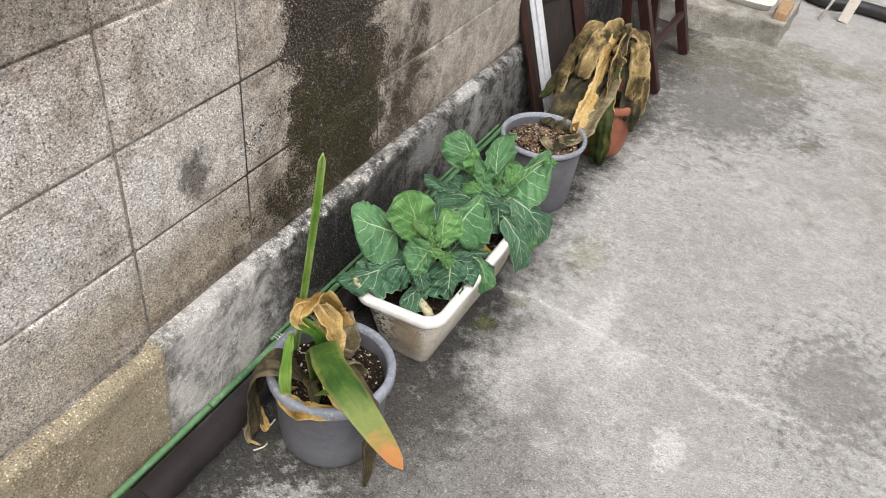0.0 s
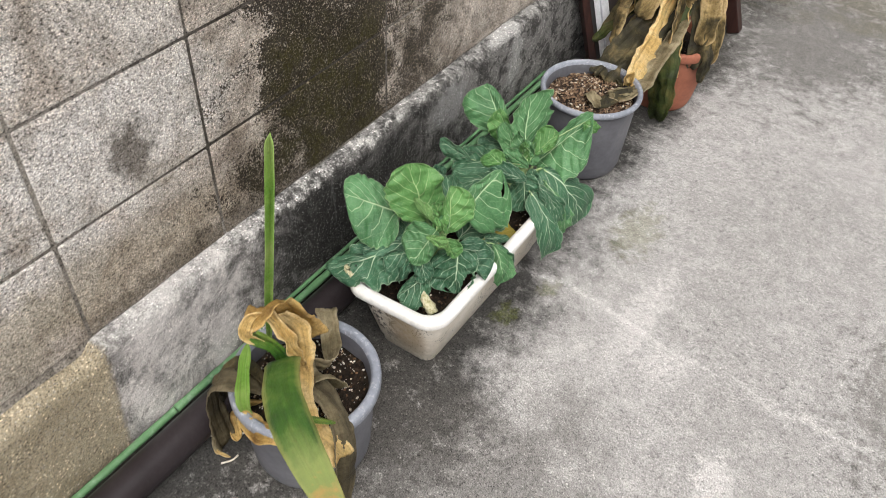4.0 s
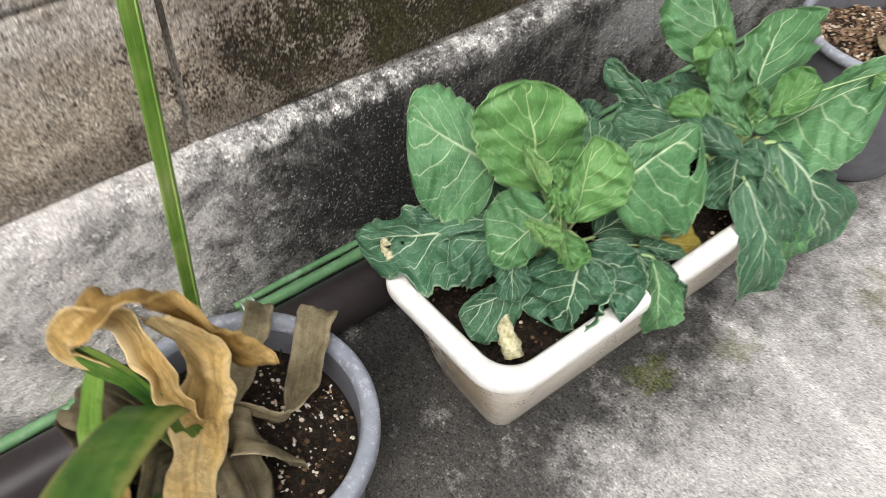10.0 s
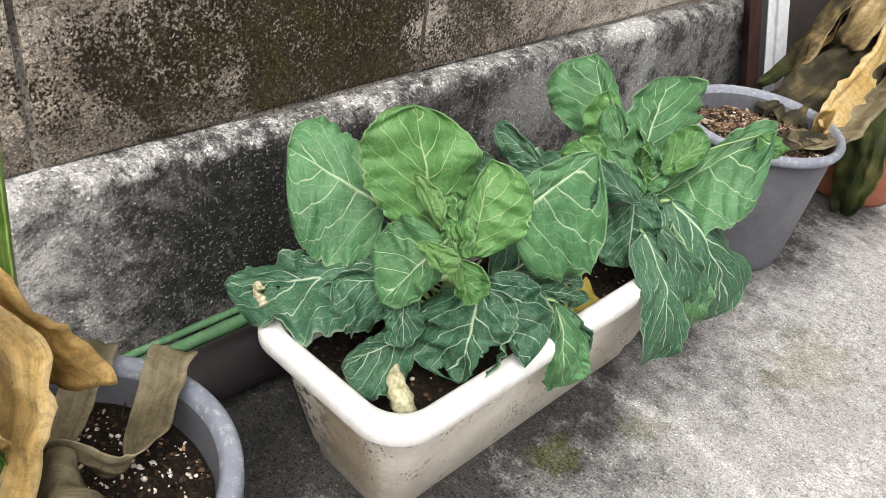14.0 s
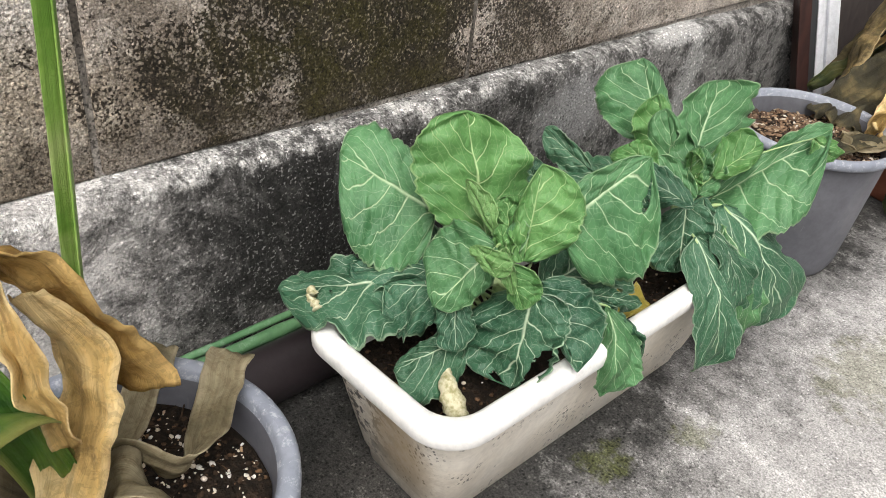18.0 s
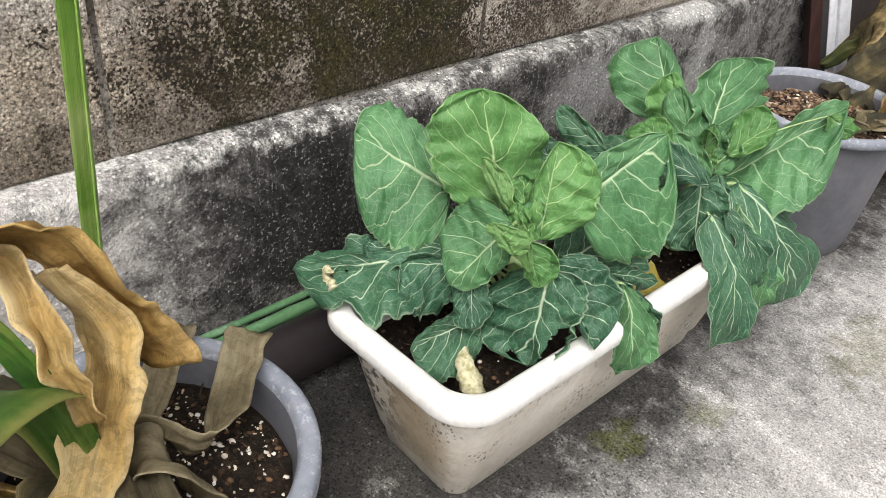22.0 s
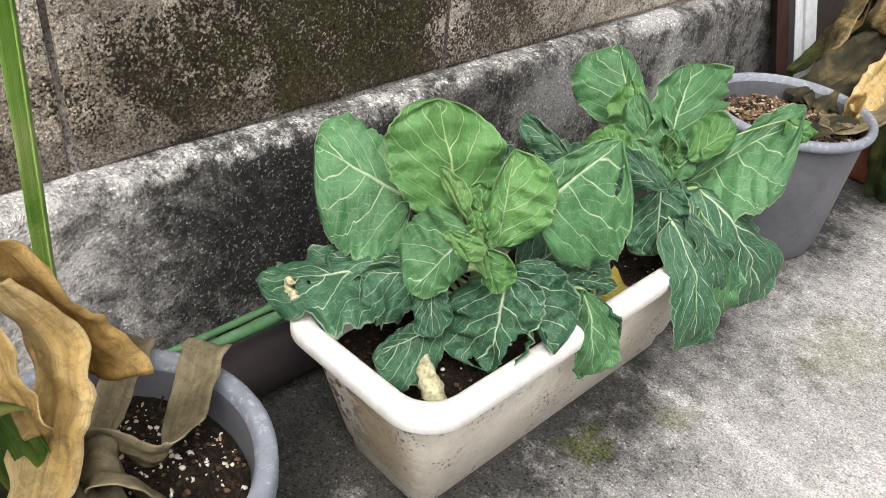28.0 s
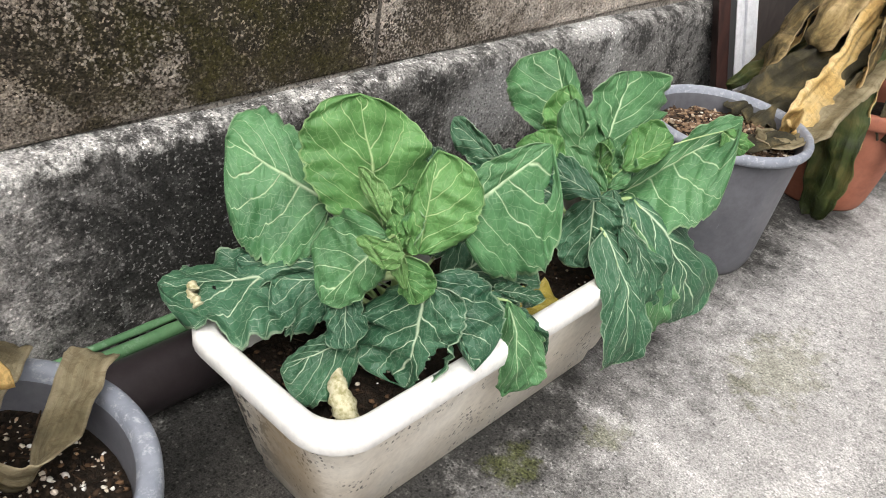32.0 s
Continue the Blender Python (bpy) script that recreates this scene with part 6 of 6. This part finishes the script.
# ---- things stored at the far end of the wall ----
def slab_box(name, lo, hi, mat, parent, bevel, m=None, label=""):
    bm = bmesh.new()
    box(bm, lo, hi, bevel, m)
    return part(name, bm, mat, parent, label, smooth=False)


lean = Matrix.Translation((0.148, 1.405, 0.0)) @ Matrix.Rotation(radians(-18), 4, "Y") @ Matrix.Rotation(radians(46), 4, "Z")
door = thing("wooden_door_leaf", "old dark-stained wooden door leaf leaning on the wall", "door")
slab_box("stile", (-0.030, 0.0, 0.0), (-0.008, 0.035, 0.43), m_wood, door, 0.003, lean)
slab_box("stile", (0.150, 0.03, 0.0), (0.190, 0.065, 0.43), m_wood, door, 0.003, lean)
slab_box("door_panel", (-0.012, 0.045, 0.02), (0.150, 0.056, 0.42), m_panel, door, 0.001, lean, "dark veneer panel")
slab_box("rail", (-0.012, 0.036, 0.0), (0.150, 0.062, 0.05), m_wood, door, 0.003, lean)
slab_box("rail", (-0.012, 0.036, 0.39), (0.150, 0.062, 0.43), m_wood, door, 0.003, lean)
slab_box("seal_strip", (-0.008, 0.006, 0.0), (0.004, 0.034, 0.43), m_black, door, 0.001, lean, "black rubber strip")
sash = thing("aluminium_sash", "pale aluminium window sash rail leaning by the door leaf", "window frame")
for k, (x0, x1, y0) in enumerate(((0.004, 0.014, 0.004), (0.014, 0.022, 0.012), (0.022, 0.036, 0.002), (0.036, 0.046, 0.012))):
    slab_box("sash_rib", (x0, y0, 0.0), (x1, 0.032, 0.43), m_alu, sash, 0.0015, lean)
stool = thing("wooden_trestle", "dark brown wooden trestle with splayed legs", "trestle")
for (a, c) in (((0.365, 1.885, 0.0), (0.19, 1.885, 0.46)), ((0.360, 2.285, 0.0), (0.20, 2.285, 0.46)), ((0.245, 1.90, 0.0), (0.16, 1.90, 0.46)), ((0.22, 2.27, 0.0), (0.17, 2.27, 0.46))):
    A, B = Vector(a), Vector(c)
    rot = (B - A).to_track_quat("Z", "Y").to_matrix().to_4x4()
    slab_box("leg", (-0.018, -0.018, 0.004), (0.018, 0.018, (B - A).length), m_wood, stool, 0.003, Matrix.Translation(A) @ rot)
slab_box("crossbar", (0.300, 1.90, 0.14), (0.322, 2.27, 0.165), m_wood, stool, 0.003)
slab_box("top_beam", (0.10, 1.84, 0.455), (0.27, 2.33, 0.50), m_wood, stool, 0.004)

m_slab, n, l, b, p, big, med, fine, grain, base = concrete_material("rough_concrete_slab", (0.22, 0.21, 0.19), (0.34, 0.32, 0.29), (0.46, 0.44, 0.40), "slab")
base = mix(n, l, 0.7, base, ramp(n, l, fine, [(0.32, (0.4, 0.39, 0.37)), (0.55, (1.1, 1.1, 1.1))]), "MULTIPLY")
l.new(base, b.inputs["Base Color"])
bump(n, l, b, calc(n, l, "ADD", fine, med), 0.8, 0.006)
step = thing("concrete_slab", "broken rough concrete step slab", "slab")
bm = bmesh.new()
outline = [(0.10, 2.60), (0.26, 2.545), (0.44, 2.56), (0.56, 2.60), (0.655, 2.60), (0.665, 2.75), (0.665, 3.06), (0.45, 3.10), (0.10, 3.10)]
pts = []
for (ax, ay), (bx, by) in zip(outline, outline[1:] + outline[:1]):
    for i in range(6):
        f = i / 6
        pts.append((ax + (bx - ax) * f + 0.008 * noise.noise((ax * 9, f * 6, ay)), ay + (by - ay) * f + 0.010 * noise.noise((f * 5, ay * 7, 2))))
rings(bm, [[(x + 0.01 * noise.noise((x * 30, y * 30, z * 40)), y + 0.012 * noise.noise((y * 30, z * 40, x * 9)), z) for x, y in pts] for z in (-0.005, 0.03, 0.06, 0.085, 0.094)] + [[(0.44 + (x - 0.44) * 0.97, 2.83 + (y - 2.83) * 0.97, 0.098) for x, y in pts]], cap_last=True)
part("slab_body", bm, m_slab, step)
tray = thing("plastic_tray", "white plastic tray with a grey edge on the slab", "tray")
bm = bmesh.new()
rings(bm, [rounded(0.47, 2.82, 0.10, 0.13, 0.03, 0.099), rounded(0.47, 2.82, 0.115, 0.145, 0.035, 0.125), rounded(0.47, 2.82, 0.118, 0.148, 0.036, 0.128), rounded(0.47, 2.82, 0.110, 0.140, 0.034, 0.128), rounded(0.47, 2.82, 0.097, 0.127, 0.03, 0.104)], cap_first=True, cap_last=True)
part("tray_body", bm, m_planter_rim, tray)
wedge = thing("timber_block", "short raw timber offcut lying on the slab", "wood block")
slab_box("block_body", (0.605, 2.63, 0.098), (0.655, 2.80, 0.128), m_timber, wedge, 0.004)
hose = thing("rubber_hose", "thick black rubber hose lying on the ground", "hose")
bm = bmesh.new()
tube(bm, curve_points([(0.62, 3.30, 0.028), (0.75, 3.22, 0.028), (0.90, 3.26, 0.028), (1.10, 3.24, 0.028), (1.6, 3.20, 0.028), (2.4, 3.25, 0.028)], 10), 0.028, 14)
part("hose_tube", bm, m_black, hose)
peg = thing("wooden_stake", "pale weathered wooden stake standing on the concrete", "stake")
slab_box("stake_body", (-0.022, -0.012, 0.0), (0.022, 0.012, 0.30), m_planter, peg, 0.003, Matrix.Translation((0.855, 3.10, 0.0)) @ Matrix.Rotation(radians(8), 4, "Y"))
rod = thing("thin_rod", "thin pale plastic rod leaning near the hose", "rod")
bm = bmesh.new()
tube(bm, [(0.762, 3.05, 0.004), (0.80, 3.07, 0.14), (0.83, 3.09, 0.26)], 0.006, 8)
part("rod_body", bm, m_planter_rim, rod)

# plain house wall that closes the courtyard, behind the camera and out of view
m_house, n, l, b, p, big, med, fine, grain, base = concrete_material("plain_house_render", (0.50, 0.48, 0.45), (0.56, 0.54, 0.51), (0.60, 0.58, 0.55), "house")
l.new(base, b.inputs["Base Color"])
bm = bmesh.new()
box(bm, (3.2, -4.0, 0.0), (3.35, 6.0, 2.2))
tagged(part("wall_east", bm, m_house, None, smooth=False), "plain pale rendered house wall", "wall", kind="structure")

# ---- blocks of the wall, one by one ----
edges = [-2.0, -1.54, -1.08, -0.60, -0.135, 0.146, 0.607, 1.062, 1.52, 1.98, 2.44, 2.9, 3.36, WALL_END]
block_meshes = {}
for row in range(9):
    z0 = 0.258 + COURSE * row + JOINT / 2
    for y0, y1 in zip(edges, edges[1:]):
        w, h = round(y1 - y0 - JOINT, 3), COURSE - JOINT
        if w not in block_meshes:
            bm = bmesh.new()
            box(bm, (-0.10, -w / 2, -h / 2), (0.0, w / 2, h / 2), 0.004)
            me = bpy.data.meshes.new("block")
            bm.to_mesh(me)
            bm.free()
            me.materials.append(m_block)
            block_meshes[w] = me
        o = new("block", block_meshes[w])
        o.parent = wall
        o.matrix_basis = pose(random.uniform(-0.0015, 0.0015), (y0 + y1) / 2, z0 + h / 2, 0, random.uniform(-0.3, 0.3), random.uniform(-0.2, 0.2))
